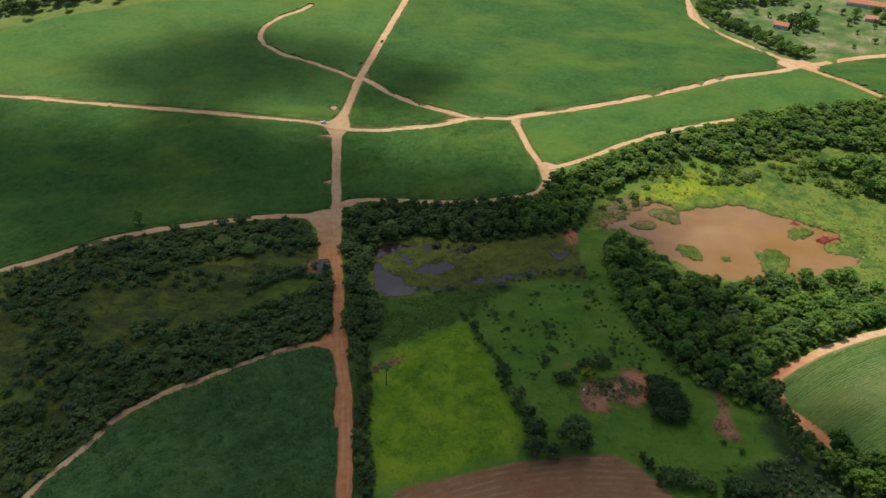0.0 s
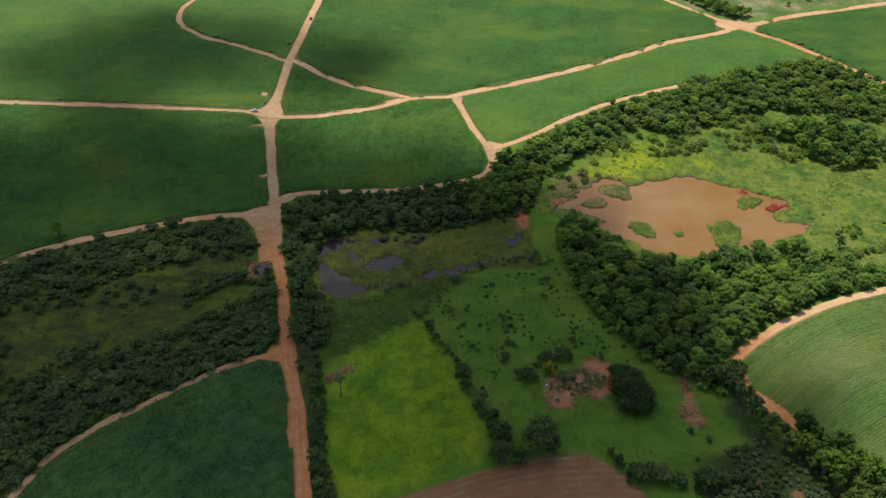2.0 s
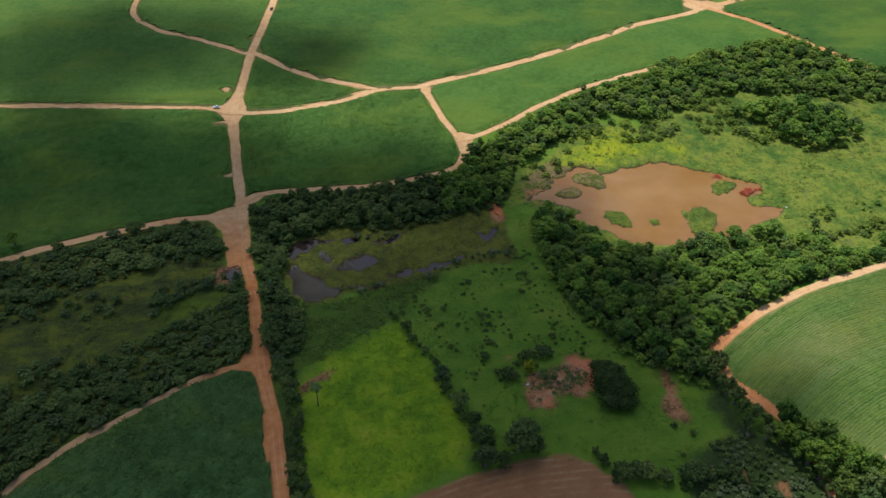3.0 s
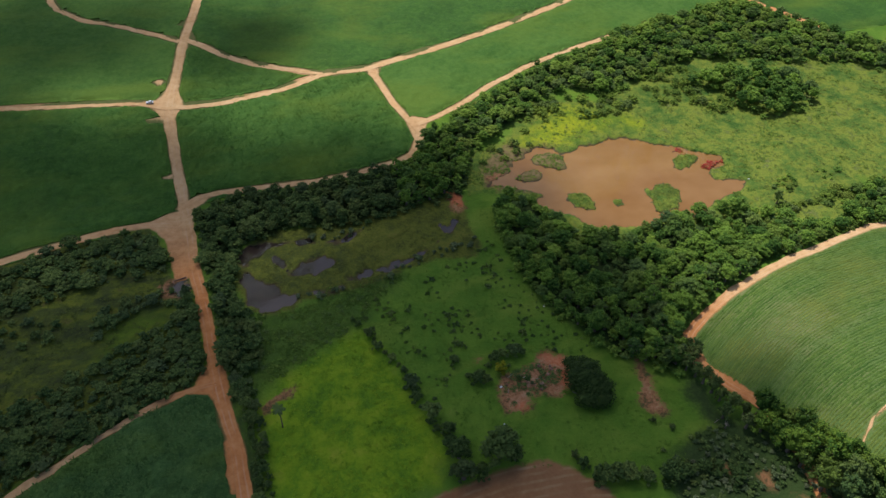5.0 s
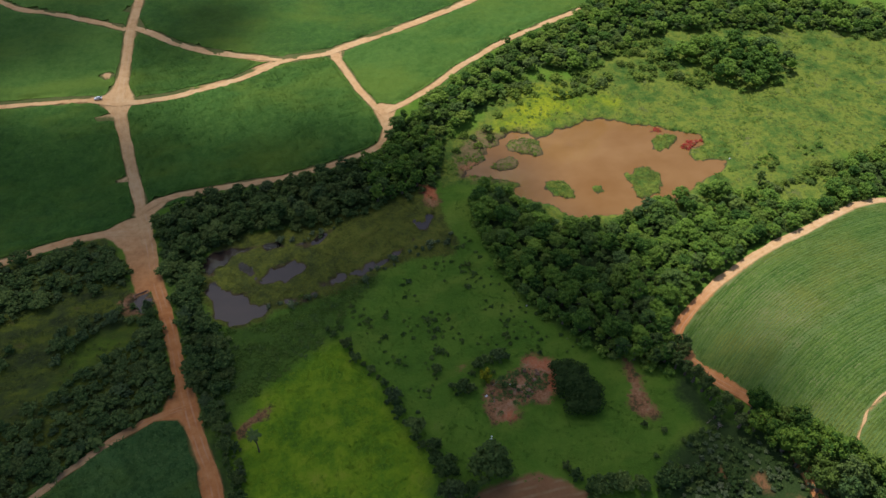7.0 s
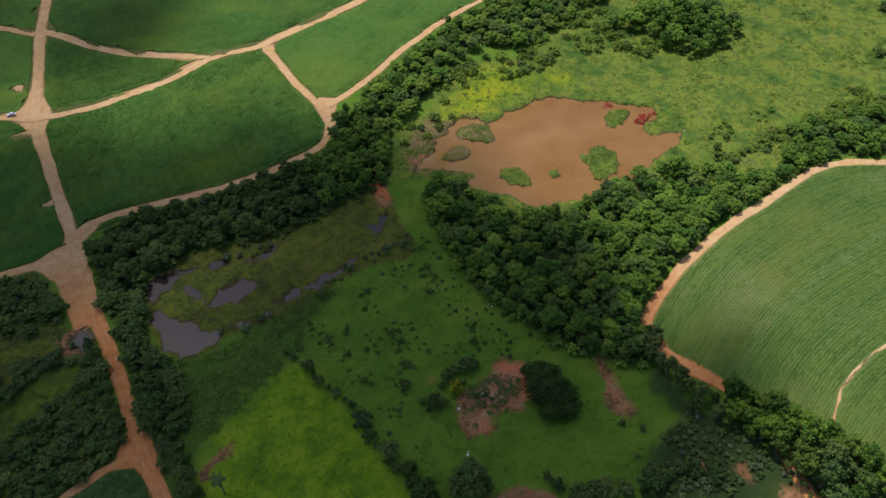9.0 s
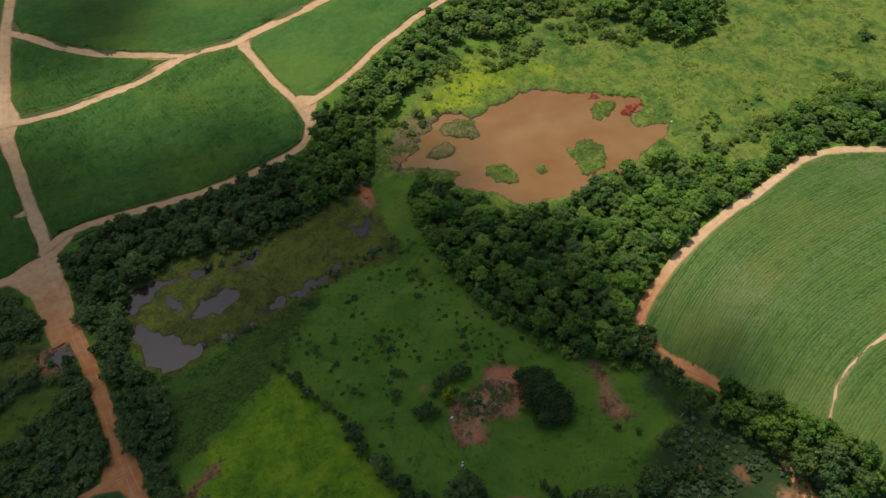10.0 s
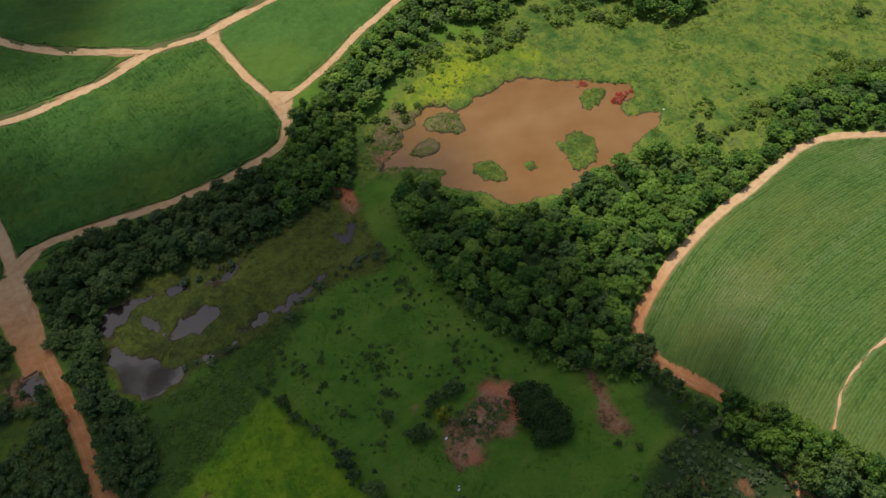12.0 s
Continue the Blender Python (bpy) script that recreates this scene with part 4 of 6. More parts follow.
def build_crop():
    """The younger cane beside the wood: low leafy ridges in rows, with soil between."""
    r = np.random.default_rng(5)

    def row_y(u, k):
        d = 155 - u
        return 28 + 0.90 * k - 0.18 * d - np.where(d > 0, 0.0053, 0.0015) * d * d

    def grows(x, y):
        d = np.maximum(inside_distance(x, y, CROP), 0.7 - road_distance(x, y)) + 0.4 * value_noise(x, y, 2, 43)
        return (d < 0) & (y > 84) & (x < 185 + 1.15 * (y - 123))

    us = np.arange(98, 250, 0.75)
    u, k = np.meshgrid(us, np.arange(0, 236))
    shape = u.shape
    u = u + r.normal(0, 0.1, shape)
    y = row_y(u, k) + 0.14 * value_noise(u, k * 3.0, 2.0, 45)
    live = grows(u.ravel(), y.ravel()).reshape(shape)
    streak = line_distance(u, y, [(118, 133), (129.1, 139.9), (145.6, 145), (160.4, 149.6), (190, 155)])
    strong = (0.30 + 0.70 * ease(0.2, 2.4, streak + 0.8 * value_noise(u, y, 3, 44))) * (1 - 0.35 * ease(-0.1, 0.8, value_noise(u, y, 18, 41) + 0.6 * value_noise(u, y, 5, 42)))
    strong *= 0.72 + 0.28 * ease(0.5, 1.3, np.hypot((u - 128) / 16, (y - 149) / 7) + 0.3 * value_noise(u, y, 4, 46))
    wide = (0.45 + 0.12 * r.uniform(-1, 1, shape)) * strong
    high = (0.075 + 0.07 * r.uniform(-1, 1, shape)) * strong
    z = ground_height(u.ravel(), y.ravel()).reshape(shape)
    lift = np.where(live, high, 0.05)
    rows = [np.stack([u, y - wide, z - 0.05], -1), np.stack([u, y - wide * 0.5 + r.normal(0, 0.08, shape), z + lift * 0.8], -1),
            np.stack([u, y + wide * 0.5 + r.normal(0, 0.08, shape), z + lift * r.uniform(0.7, 1.1, shape)], -1), np.stack([u, y + wide, z - 0.05], -1)]
    v = np.stack(rows, 2)                                   # row, step, side
    i = np.arange(v.size // 3).reshape(v.shape[:3])
    on = live[:, :-1] | live[:, 1:]
    quads = np.concatenate([np.stack([i[:, :-1, s], i[:, 1:, s], i[:, 1:, s + 1], i[:, :-1, s + 1]], -1)[on] for s in range(3)])
    used, back = np.unique(quads, return_inverse=True)
    pieces = [(v.reshape(-1, 3)[used], back.reshape(-1, 4), [])]
    keep = live & (r.uniform(0, 1, shape) < 0.55)
    x, y, z = u[keep], y[keep] + r.normal(0, 0.12, keep.sum()), z[keep]
    size = r.uniform(0.25, 0.6, x.size)
    pieces.append(spread(CROP_TUFTS, zip(x, y, z + 0.08, r.uniform(0, 6.28, x.size), size, size)))
    data = merge(pieces)
    me = fast_mesh("young_cane", *data, mats=[M_CROP])
    px, py = data[0][:, 0], data[0][:, 1]
    attribute(me, "dry", ease(1.3, 0.2, np.hypot((px - 137) / 24, (py - 151 - 0.3 * (px - 137)) / 9) + 0.35 * value_noise(px, py, 5, 47)))
    tagged(new("young_cane", me), "young sugar cane planted in straight rows on pale soil", "crop field", kind="stuff")


build_crop()


# ---- grass and reeds ----
def build_grass(name, outline, gap, material, label, size, seed, clear=None, protos=GRASS_TUFTS, ragged=2.0):
    """Tufts strewn in loose clumps over an outline, about one in every gap x gap metres."""
    r = np.random.default_rng(seed)
    p = np.array(outline)
    lo, hi = p.min(0), p.max(0)
    count = int((hi[0] - lo[0]) * (hi[1] - lo[1]) / gap ** 2 * 1.6)
    x, y = r.uniform(lo[0], hi[0], count), r.uniform(lo[1], hi[1], count)
    ok = inside_distance(x, y, outline) + ragged * value_noise(x, y, 6, 9) < 0
    ok &= value_noise(x, y, 5, seed) + 0.7 * value_noise(x, y, 1.8, seed + 1) > r.uniform(-0.9, 0.6, count)
    ok &= (clear or (lambda a, b: (road_distance(a, b) > 0.8) & (water_distance(a, b) > 0.3)))(x, y)
    x, y = x[ok], y[ok]
    s = r.uniform(0.5, 1.4, len(x)) * size
    v, q, t = spread(protos, zip(x, y, ground_height(x, y), r.uniform(0, 6.28, len(x)), s, s * 0.9))
    tagged(new(name, fast_mesh(name, v, q, t, [material])), label, "grass", kind="stuff")


MEADOW = [(-20, 190), (6, 201), (30, 206), (51, 208), (58, 225), (62, 235), (66, 205), (68, 183), (75, 166), (86, 148), (92, 138), (84, 118), (63, 112), (56, 125),
          (36, 128), (22, 128), (26, 136), (20, 160), (14, 176), (8, 184), (-14, 172), (-26, 160)]
no_soil = lambda a, b: np.min([inside_distance(a, b, p) for p in BARE], 0) > 0.5
build_grass("meadow_grass", MEADOW, 1.25, M_GRASS, "short green meadow grass", 0.55, 51, no_soil)
build_grass("lime_grass", LIME_PADDOCK, 1.2, M_LIME, "bright lime-green grass in a paddock", 0.5, 52, no_soil, REED_TUFTS)
build_grass("reeds", YELLOW_MARSH, 1.7, M_REED, "yellow-green marsh grass round the pond", 0.7, 53, protos=REED_TUFTS)
build_grass("marsh_grass", DARK_MARSH, 1.3, M_MARSH, "olive marsh grass between dark pools", 0.75, 54)
build_grass("valley_grass", VALLEY, 1.5, M_WEED, "rough olive weeds on the valley floor", 0.9, 55, lambda a, b: (road_distance(a, b) > 0.6) & (a > -165) & (b > 104))
build_grass("sedge", YELLOW_MARSH, 2.0, M_SEDGE, "darker green sedge tufts in the marsh", 1.2, 63, lambda a, b: (water_distance(a, b) > 0.6) & (road_distance(a, b) > 1) & (value_noise(a, b, 12, 64) + 0.5 * value_noise(a, b, 4, 65) > 0.15), REED_TUFTS)
for outline in RED_WEED:
    build_grass("red_weed", outline, 0.5, M_RED_WEED, "dark red water weed beside the pond", 0.85, 57, lambda a, b: a > 0, REED_TUFTS, 0.4)
for islet in ISLETS:
    build_grass("islet_grass", islet, 1.5 if islet[0][0] < 80 else 0.85, M_REED, "tufts of marsh grass on an islet", 0.9, 56, lambda a, b: water_distance(a, b) > 0.2, ragged=0.5)


# ---- trees and shrubs ----
def ball(rng, centre, radius, squash=0.85):
    bm = bmesh.new()
    bmesh.ops.create_icosphere(bm, subdivisions=1, radius=1)
    v = np.array([q.co[:] for q in bm.verts])
    t = np.array([[w.index for w in f.verts] for f in bm.faces])
    bm.free()
    v = v * (radius * rng.uniform(0.8, 1.12, (len(v), 1)))
    v[:, 2] *= squash
    return v + centre, [], t


def knot(rng, centre, radius):
    """A small uneven eight-sided lump, the shaded heart of a leafy clump."""
    v = np.array([(1, 0, 0), (0, 1, 0), (-1, 0, 0), (0, -1, 0), (0, 0, 0.85), (0, 0, -0.85)]) * radius * rng.uniform(0.85, 1.25, (6, 1))
    return v + centre, [], np.array([(0, 1, 4), (1, 2, 4), (2, 3, 4), (3, 0, 4), (1, 0, 5), (2, 1, 5), (3, 2, 5), (0, 3, 5)])


def leaves_on(rng, lobes, count, size, under=-0.35):
    """Folded leaf sprays over the outside of a group of lobes."""
    weight = np.array([r * r for _, r in lobes])
    pick = rng.choice(len(lobes), count * 2, p=weight / weight.sum())
    c, r = np.array([l[0] for l in lobes])[pick], np.array([l[1] for l in lobes])[pick]
    d = rng.normal(size=(count * 2, 3))
    d[:, 2] += 0.35
    d /= np.linalg.norm(d, axis=1)[:, None]
    pos = c + d * (r * rng.uniform(0.82, 1.12, len(r)))[:, None] * np.array([1, 1, 0.88])
    ok = d[:, 2] > under
    for k, (lc, lr) in enumerate(lobes):
        ok &= (pick == k) | (np.linalg.norm((pos - lc) / np.array([1, 1, 0.88]), axis=1) > lr * 0.85)
    pos, d = pos[ok][:count], d[ok][:count]
    n = d + rng.normal(0, 0.6, d.shape)
    n[:, 2] += 0.5
    n /= np.linalg.norm(n, axis=1)[:, None]
    a = np.cross(n, rng.normal(size=n.shape))
    a /= np.linalg.norm(a, axis=1)[:, None]
    b = np.cross(n, a)
    l, w = size * rng.uniform(0.6, 1.25, (len(n), 1)), size * rng.uniform(0.38, 0.7, (len(n), 1))
    v = np.stack([pos - a * l / 2, pos + b * w / 2 - n * w * 0.22, pos + a * l / 2, pos - b * w / 2 - n * w * 0.22], 1).reshape(-1, 3)
    q = np.arange(len(v)).reshape(-1, 4)
    return v, q, []


def crown(rng, radius, height, low, lobe_count, leaf_count, leaf):
    """A ragged dome of many leafy clumps between low and height, with gaps between them."""
    rise, n = height - low, max(7, int(lobe_count * 2.7))
    wide, lean = rng.uniform(0.86, 1.16), rng.uniform(-0.12, 0.12, 2) * radius
    lobes = []
    for k in range(n):
        f = min(1.0, math.sqrt((k + 0.4) / n) * rng.uniform(0.86, 1.12))
        a = 2.4 * k + rng.uniform(-0.45, 0.45)
        z = low + rise * (0.16 + 0.66 * math.sqrt(max(0.0, 1 - f * f)) + rng.uniform(-0.14, 0.14))
        x, y = math.cos(a) * radius * 0.76 * f * wide, math.sin(a) * radius * 0.76 * f / wide
        lobes.append((np.array([x + lean[0] * z / height, y + lean[1] * z / height, z]), min(radius * rng.uniform(0.14, 0.30), rise * 0.4)))
    core = (np.array([0, 0, low + rise * 0.42]), min(radius * 0.62, rise * 0.4))
    return merge([leaves_on(rng, lobes, leaf_count, leaf)] + [knot(rng, c, r * 0.8) for c, r in lobes] + [ball(rng, *core)])


def tube(points, radii, sides=6):
    v, q = [], []
    for (x, y, z), r in zip(points, radii):
        v += [(x + r * math.cos(2 * math.pi * k / sides), y + r * math.sin(2 * math.pi * k / sides), z) for k in range(sides)]
    for i in range(len(points) - 1):
        for k in range(sides):
            q.append((i * sides + k, i * sides + (k + 1) % sides, (i + 1) * sides + (k + 1) % sides, (i + 1) * sides + k))
    return np.array(v), np.array(q), []


def trunk(rng, height, radius, limbs=4):
    bend = rng.uniform(-0.3, 0.3, 2)
    pts = [(bend[0] * u * u, bend[1] * u * u, height * u - 0.15 * (u == 0)) for u in (0, 0.15, 0.5, 1.0)]
    out = [tube(pts, [radius * 1.5, radius, radius * 0.8, radius * 0.35])]
    for k in range(limbs):
        a, u = 2.4 * k, rng.uniform(0.45, 0.8)
        base = np.array([bend[0] * u * u, bend[1] * u * u, height * u])
        tip = base + np.array([math.cos(a), math.sin(a), 0.9]) * height * 0.33
        out.append(tube([base, (base + tip) / 2 + (0, 0, 0.1), tip], [radius * 0.55, radius * 0.4, radius * 0.15], 5))
    return merge(out)


rng = np.random.default_rng(8)
TREE_SHAPES = []        # radius, height, trunk, crown
for R, H, lobes in ((2.2, 6.6, 5), (2.7, 7.2, 7), (1.8, 5.8, 5), (3.1, 7.8, 8), (2.4, 8.2, 6), (2.0, 5.4, 5)):
    TREE_SHAPES.append((R, H, trunk(rng, H * 0.72, 0.16 + 0.02 * H), crown(rng, R, H, H * 0.14, lobes + 5, int(70 * R * R) + 110, 0.45)))
BUSH_SHAPES = []
for R, H, lobes in ((1.5, 2.2, 4), (2.0, 2.8, 5), (1.2, 1.8, 3), (2.3, 3.4, 6)):
    BUSH_SHAPES.append((R, H, trunk(rng, H * 0.6, 0.08, 3), crown(rng, R, H, 0.15, lobes, int(58 * R * R) + 55, 0.52)))
FAR_CROWNS = [crown(rng, R, H, H * 0.2, 8, int(34 * R * R), 0.66) for R, H in ((2.7, 6.6), (3.2, 7.6), (2.2, 5.8), (3.6, 8.4))]
FAR_BUSHES = [crown(rng, R, H, 0.1, 4, int(48 * R * R) + 30, 0.45) for R, H in ((1.5, 2.1), (1.9, 2.7), (1.2, 1.6))]
SOFT_BUSHES = [crown(rng, R, H, 0.05, 7, int(34 * R * R) + 40, 0.46) for R, H in ((2.6, 1.5), (3.2, 1.8), (2.0, 1.2), (2.3, 2.2))]


def plant_kind(name, shapes, material, bark, label, category, group):
    made = []
    for R, H, stem, head in shapes:
        ob = thing(name, label, category, group, (0, 0, -500))
        part("trunk", stem, bark, ob)
        part("crown", head, material, ob)
        made.append(ob)
    return made


def plant(models, spots, r, low=0.8, high=1.25, tall=1.0):
    """Copies the models to the spots; the first of each is moved, not copied."""
    for k, (x, y) in enumerate(spots):
        ob = models[k % len(models)]
        s = r.uniform(low, high)
        m = Matrix.Translation(UNIT * Vector((x, y, float(ground_height(np.array([x]), np.array([y]))[0]) - 0.05))) @ Matrix.Rotation(r.uniform(0, 6.28), 4, "Z") @ Matrix.Diagonal((s, s, s * tall * r.uniform(0.85, 1.15), 1))
        if k < len(models):
            ob.matrix_basis = m
        else:
            c = copy_thing(ob, Matrix())
            c.matrix_basis = m


off_road = lambda a, b: (road_distance(a, b) > 1.0) & (water_distance(a, b) > 0.5)
r_plant = np.random.default_rng(12)
trees = plant_kind("broadleaf_tree", TREE_SHAPES, M_LEAF, M_BARK, "leafy green broadleaf tree with a rounded crown in dense woodland", "tree", "woodland trees")
south = scatter_points(SOUTH_WOOD, 2.9, r_plant, off_road)
corner = np.array([(108.5, 127), (111.4, 124.2), (106.8, 122.6), (110.1, 115.3), (115, 119), (116.3, 115.9), (110.8, 110.9), (119, 112.2), (114.9, 107.3), (121.3, 108.2),
                   (117.2, 103.4), (123.2, 103.9), (120, 100), (125.7, 99.3), (122, 95.8), (128, 94), (113, 113), (117, 109), (113.5, 121), (109, 119), (112, 104), (115, 100), (118, 94), (114, 96)])
shady = np.array([(94.3, 153.6), (98.2, 150.5), (100.3, 148), (92.4, 148.6), (97.7, 145.9), (100.1, 140.5), (100.8, 137), (101.5, 134), (103, 131), (105.3, 128.2), (99.9, 129), (104, 124.5), (96, 149.5), (99.2, 143.2), (102.6, 150.6), (101.6, 152.5)])
belt = scatter_points(NORTH_BELT, 2.9, r_plant, off_road)
own = np.concatenate([south[south[:, 1] < 178], belt[belt[:, 0] > 34]])[:250]
plant(trees, own, r_plant, 0.9, 1.45, 0.74)
large = plant_kind("large_tree", TREE_SHAPES[1:4:2], M_CORNER, M_BARK, "large spreading green tree between dirt road and thicket", "tree", "corner trees")
plant(large, corner, r_plant, 1.05, 1.5)
dusky = plant_kind("road_tree", TREE_SHAPES[0:4:2], M_SCRUB, M_BARK, "dark green tree leaning over the red road", "tree", "roadside trees")
plant(dusky, shady, r_plant, 0.95, 1.3)


def build_wood(name, spots, protos, material, label, category, low, high, seed, flat=0.8):
    r = np.random.default_rng(seed)
    s = r.uniform(low, high, len(spots))
    x, y = spots[:, 0], spots[:, 1]
    z = ground_height(x, y)
    pieces = [spread(protos, zip(x, y, z, r.uniform(0, 6.28, len(x)), s, s * flat * r.uniform(0.8, 1.2, len(x))))]
    me = fast_mesh(name, *merge(pieces), mats=[material])
    sizes = [len(protos[k % len(protos)][0]) for k in range(len(x))]
    attribute(me, "tint", np.repeat(r.uniform(0.01, 1, len(x)), sizes))
    tagged(new(name, me), label, category, kind="stuff")


rest = np.concatenate([south[south[:, 1] < 178], belt[belt[:, 0] > 34]])[250:]
rest = np.concatenate([rest, south[south[:, 1] >= 178]])
NEAR_CROWNS = [s[3] for s in TREE_SHAPES]
build_wood("woodland", rest[::4], NEAR_CROWNS, M_BUSH, "light green trees in the woodland beside the pond", "woodland", 0.6, 1.35, 59, 0.65)
rest = np.delete(rest, np.s_[::4], 0)
build_wood("woodland", rest, NEAR_CROWNS, M_LEAF, "dense green woodland beside the pond and the marsh", "woodland", 0.72, 1.5, 61, 0.62)
build_wood("woodland", belt[belt[:, 0] <= 34], NEAR_CROWNS, M_SCRUB, "dark green belt of trees above the marsh", "woodland", 0.8, 1.35, 57, 0.68)
far_spots = scatter_points(FAR_WOOD, 3.4, r_plant, off_road)
build_wood("woodland", far_spots[::3], FAR_CROWNS, M_LEAF, "dense green woodland along a field edge", "woodland", 0.85, 1.35, 62, 0.62)
build_wood("woodland", far_spots[2::3], FAR_CROWNS, M_SOFT, "pale green trees along a field edge", "woodland", 0.7, 1.2, 73, 0.62)
build_wood("woodland", far_spots[1::3], FAR_CROWNS, M_BUSH, "light green woodland along a field edge", "woodland", 0.75, 1.3, 60, 0.62)
build_wood("woodland", scatter_points(CLUMP, 4.2, r_plant, off_road), FAR_CROWNS, M_LEAF, "clump of tall dark-green trees in the marsh", "woodland", 1.05, 1.55, 63, 0.68)
build_wood("woodland", scatter_points(EAST_WOOD, 3.9, r_plant, off_road), FAR_CROWNS, M_LEAF, "green trees and shrubs beside a dirt road", "woodland", 0.75, 1.3, 64, 0.62)
build_wood("scrub", scatter_points(ROAD_HEDGE, 2.4, r_plant, off_road), [s[3] for s in BUSH_SHAPES], M_SCRUB, "dark overgrown hedge between road and marsh", "shrubs", 1.1, 1.9, 65, 0.72)
CLEARING = [(161, 200.5), (167, 195), (184, 194), (191, 200), (178, 204)]
# loose shrubs over the marsh and its edges
sparse = lambda keep: (lambda a, b: off_road(a, b) & (value_noise(a, b, 13, 71) > keep))
marsh_edge = scatter_points([(60, 252), (78.9, 267), (90.7, 283), (108, 290), (126, 285), (160, 301), (178, 298), (190, 268), (180, 262), (165, 276), (140, 276), (120, 272), (104, 272), (90, 262), (78, 254)], 2.9, r_plant, sparse(-0.2))
east_edge = scatter_points([(150, 199), (165, 203), (172, 212), (190, 226), (230, 226), (250, 205), (205, 207), (195, 190), (165, 184), (150, 180)], 2.3, r_plant, lambda a, b: sparse(-0.25)(a, b) & (inside_distance(a, b, CLEARING) > 0.5) & (inside_distance(a, b, [(165, 206), (172, 214), (190, 228), (235, 228), (235, 214), (196, 212), (180, 206)]) > 0))
build_wood("scrub", np.concatenate([marsh_edge[::2], east_edge]), SOFT_BUSHES, M_SOFT, "soft green shrubs scattered over the marsh edge", "shrubs", 0.6, 1.25, 66, 1.0)
r_far = np.random.default_rng(95)
inner = scatter_points([(169, 216), (178, 211), (192, 215), (202, 221), (188, 224), (176, 222)], 2.5, r_far, lambda a, b: value_noise(a, b, 6, 98) > -0.3)
build_wood("scrub", inner, FAR_BUSHES, M_BUSH, "light green shrubs between the woods and the pond", "shrubs", 0.7, 1.3, 98, 0.7)
build_wood("scrub", np.array([(262, 232), (264.5, 234), (266, 231), (289, 258), (292, 260)]) + 0.0, FAR_BUSHES, M_SCRUB, "dark green shrubs standing in the marsh", "shrubs", 1.2, 1.7, 99, 0.7)

reedy = np.concatenate([smooth_line(q, 1.5) for q in ([(22, 203.4), (30, 206.2), (37, 209.6), (44, 212)], [(40, 207.4), (47, 209.6), (53, 212.6)], [(-8, 199.4), (0, 199.2), (7, 200)], [(0, 225.6), (9, 225.2), (16, 227.6)])])
build_wood("scrub", reedy + np.random.default_rng(14).normal(0, 0.9, reedy.shape), FAR_BUSHES, M_GREY_LEAF, "grey-green shrubs along the marsh channel", "shrubs", 0.4, 0.95, 76, 0.7)
weeds = scatter_points(WEEDY, 1.35, r_plant, lambda a, b: off_road(a, b) & (value_noise(a, b, 6, 72) > -0.45))
build_wood("weeds", weeds, [crown(rng, 1.5, 0.55, 0.02, 3, 70, 0.45), crown(rng, 1.2, 0.5, 0.02, 3, 55, 0.42), crown(rng, 1.8, 0.7, 0.02, 3, 85, 0.45)], M_TUSSOCK, "low green weeds between marsh and paddock", "weeds", 0.5, 1.2, 70, 0.5)
fringe = []
for outline in (SOUTH_WOOD, FAR_WOOD, CLUMP, EAST_WOOD):
    line = smooth_line(list(outline) + [outline[0]], 3.0)
    fringe.append(line + r_plant.normal(0, 1.1, line.shape))
fringe = np.concatenate(fringe)
fringe = fringe[off_road(fringe[:, 0], fringe[:, 1]) & (road_distance(fringe[:, 0], fringe[:, 1]) > 2.4)]
build_wood("scrub", fringe, FAR_BUSHES, M_BUSH, "light green shrubs fringing the woods", "shrubs", 0.8, 1.7, 58, 0.6)
line = smooth_line(NORTH_BELT + [NORTH_BELT[0]], 2.6)
line = (line + r_plant.normal(0, 1.0, line.shape))[road_distance(line[:, 0], line[:, 1]) > 2.6]
build_wood("scrub", line, FAR_BUSHES, M_SCRUB, "dark green shrubs fringing the belt of trees", "shrubs", 0.8, 1.6, 75, 0.7)
SCRUB_NORTH = [(-153.8, 194.9), (-131.3, 213), (-109.2, 228), (-80, 236), (-53.8, 238), (-48, 223.6), (-79.8, 217), (-116.4, 200.7), (-148.4, 184.3)]
SCRUB_SOUTH = [(-112, 118), (-125, 140), (-105, 160), (-70.9, 182), (-44, 200), (-38.6, 193.1), (-36, 173), (-57.3, 164.5), (-79.2, 150), (-96.4, 132)]
bushes = plant_kind("shrub", BUSH_SHAPES, M_SCRUB, M_BARK, "dark green rounded shrub on the weedy valley floor", "shrub", "valley shrubs")
shrubs = np.concatenate([scatter_points(SCRUB_NORTH, 3.0, r_plant, sparse(-0.75)), scatter_points(SCRUB_SOUTH, 2.8, r_plant, sparse(-0.7)), scatter_points(VALLEY, 3.6, r_plant, lambda a, b: sparse(-0.15)(a, b) & (a > -160) & (b > 106) & (np.min([inside_distance(a, b, p) for p in VALLEY_GRASS], 0) > 1))])
r_plant.shuffle(shrubs)
plant(bushes, shrubs[:260], r_plant, 1.0, 1.9, 0.62)
if len(shrubs) > 260:
    build_wood("scrub", shrubs[260:], FAR_BUSHES, M_SCRUB, "dark green shrubs on the valley floor", "shrubs", 1.0, 1.9, 67, 0.55)


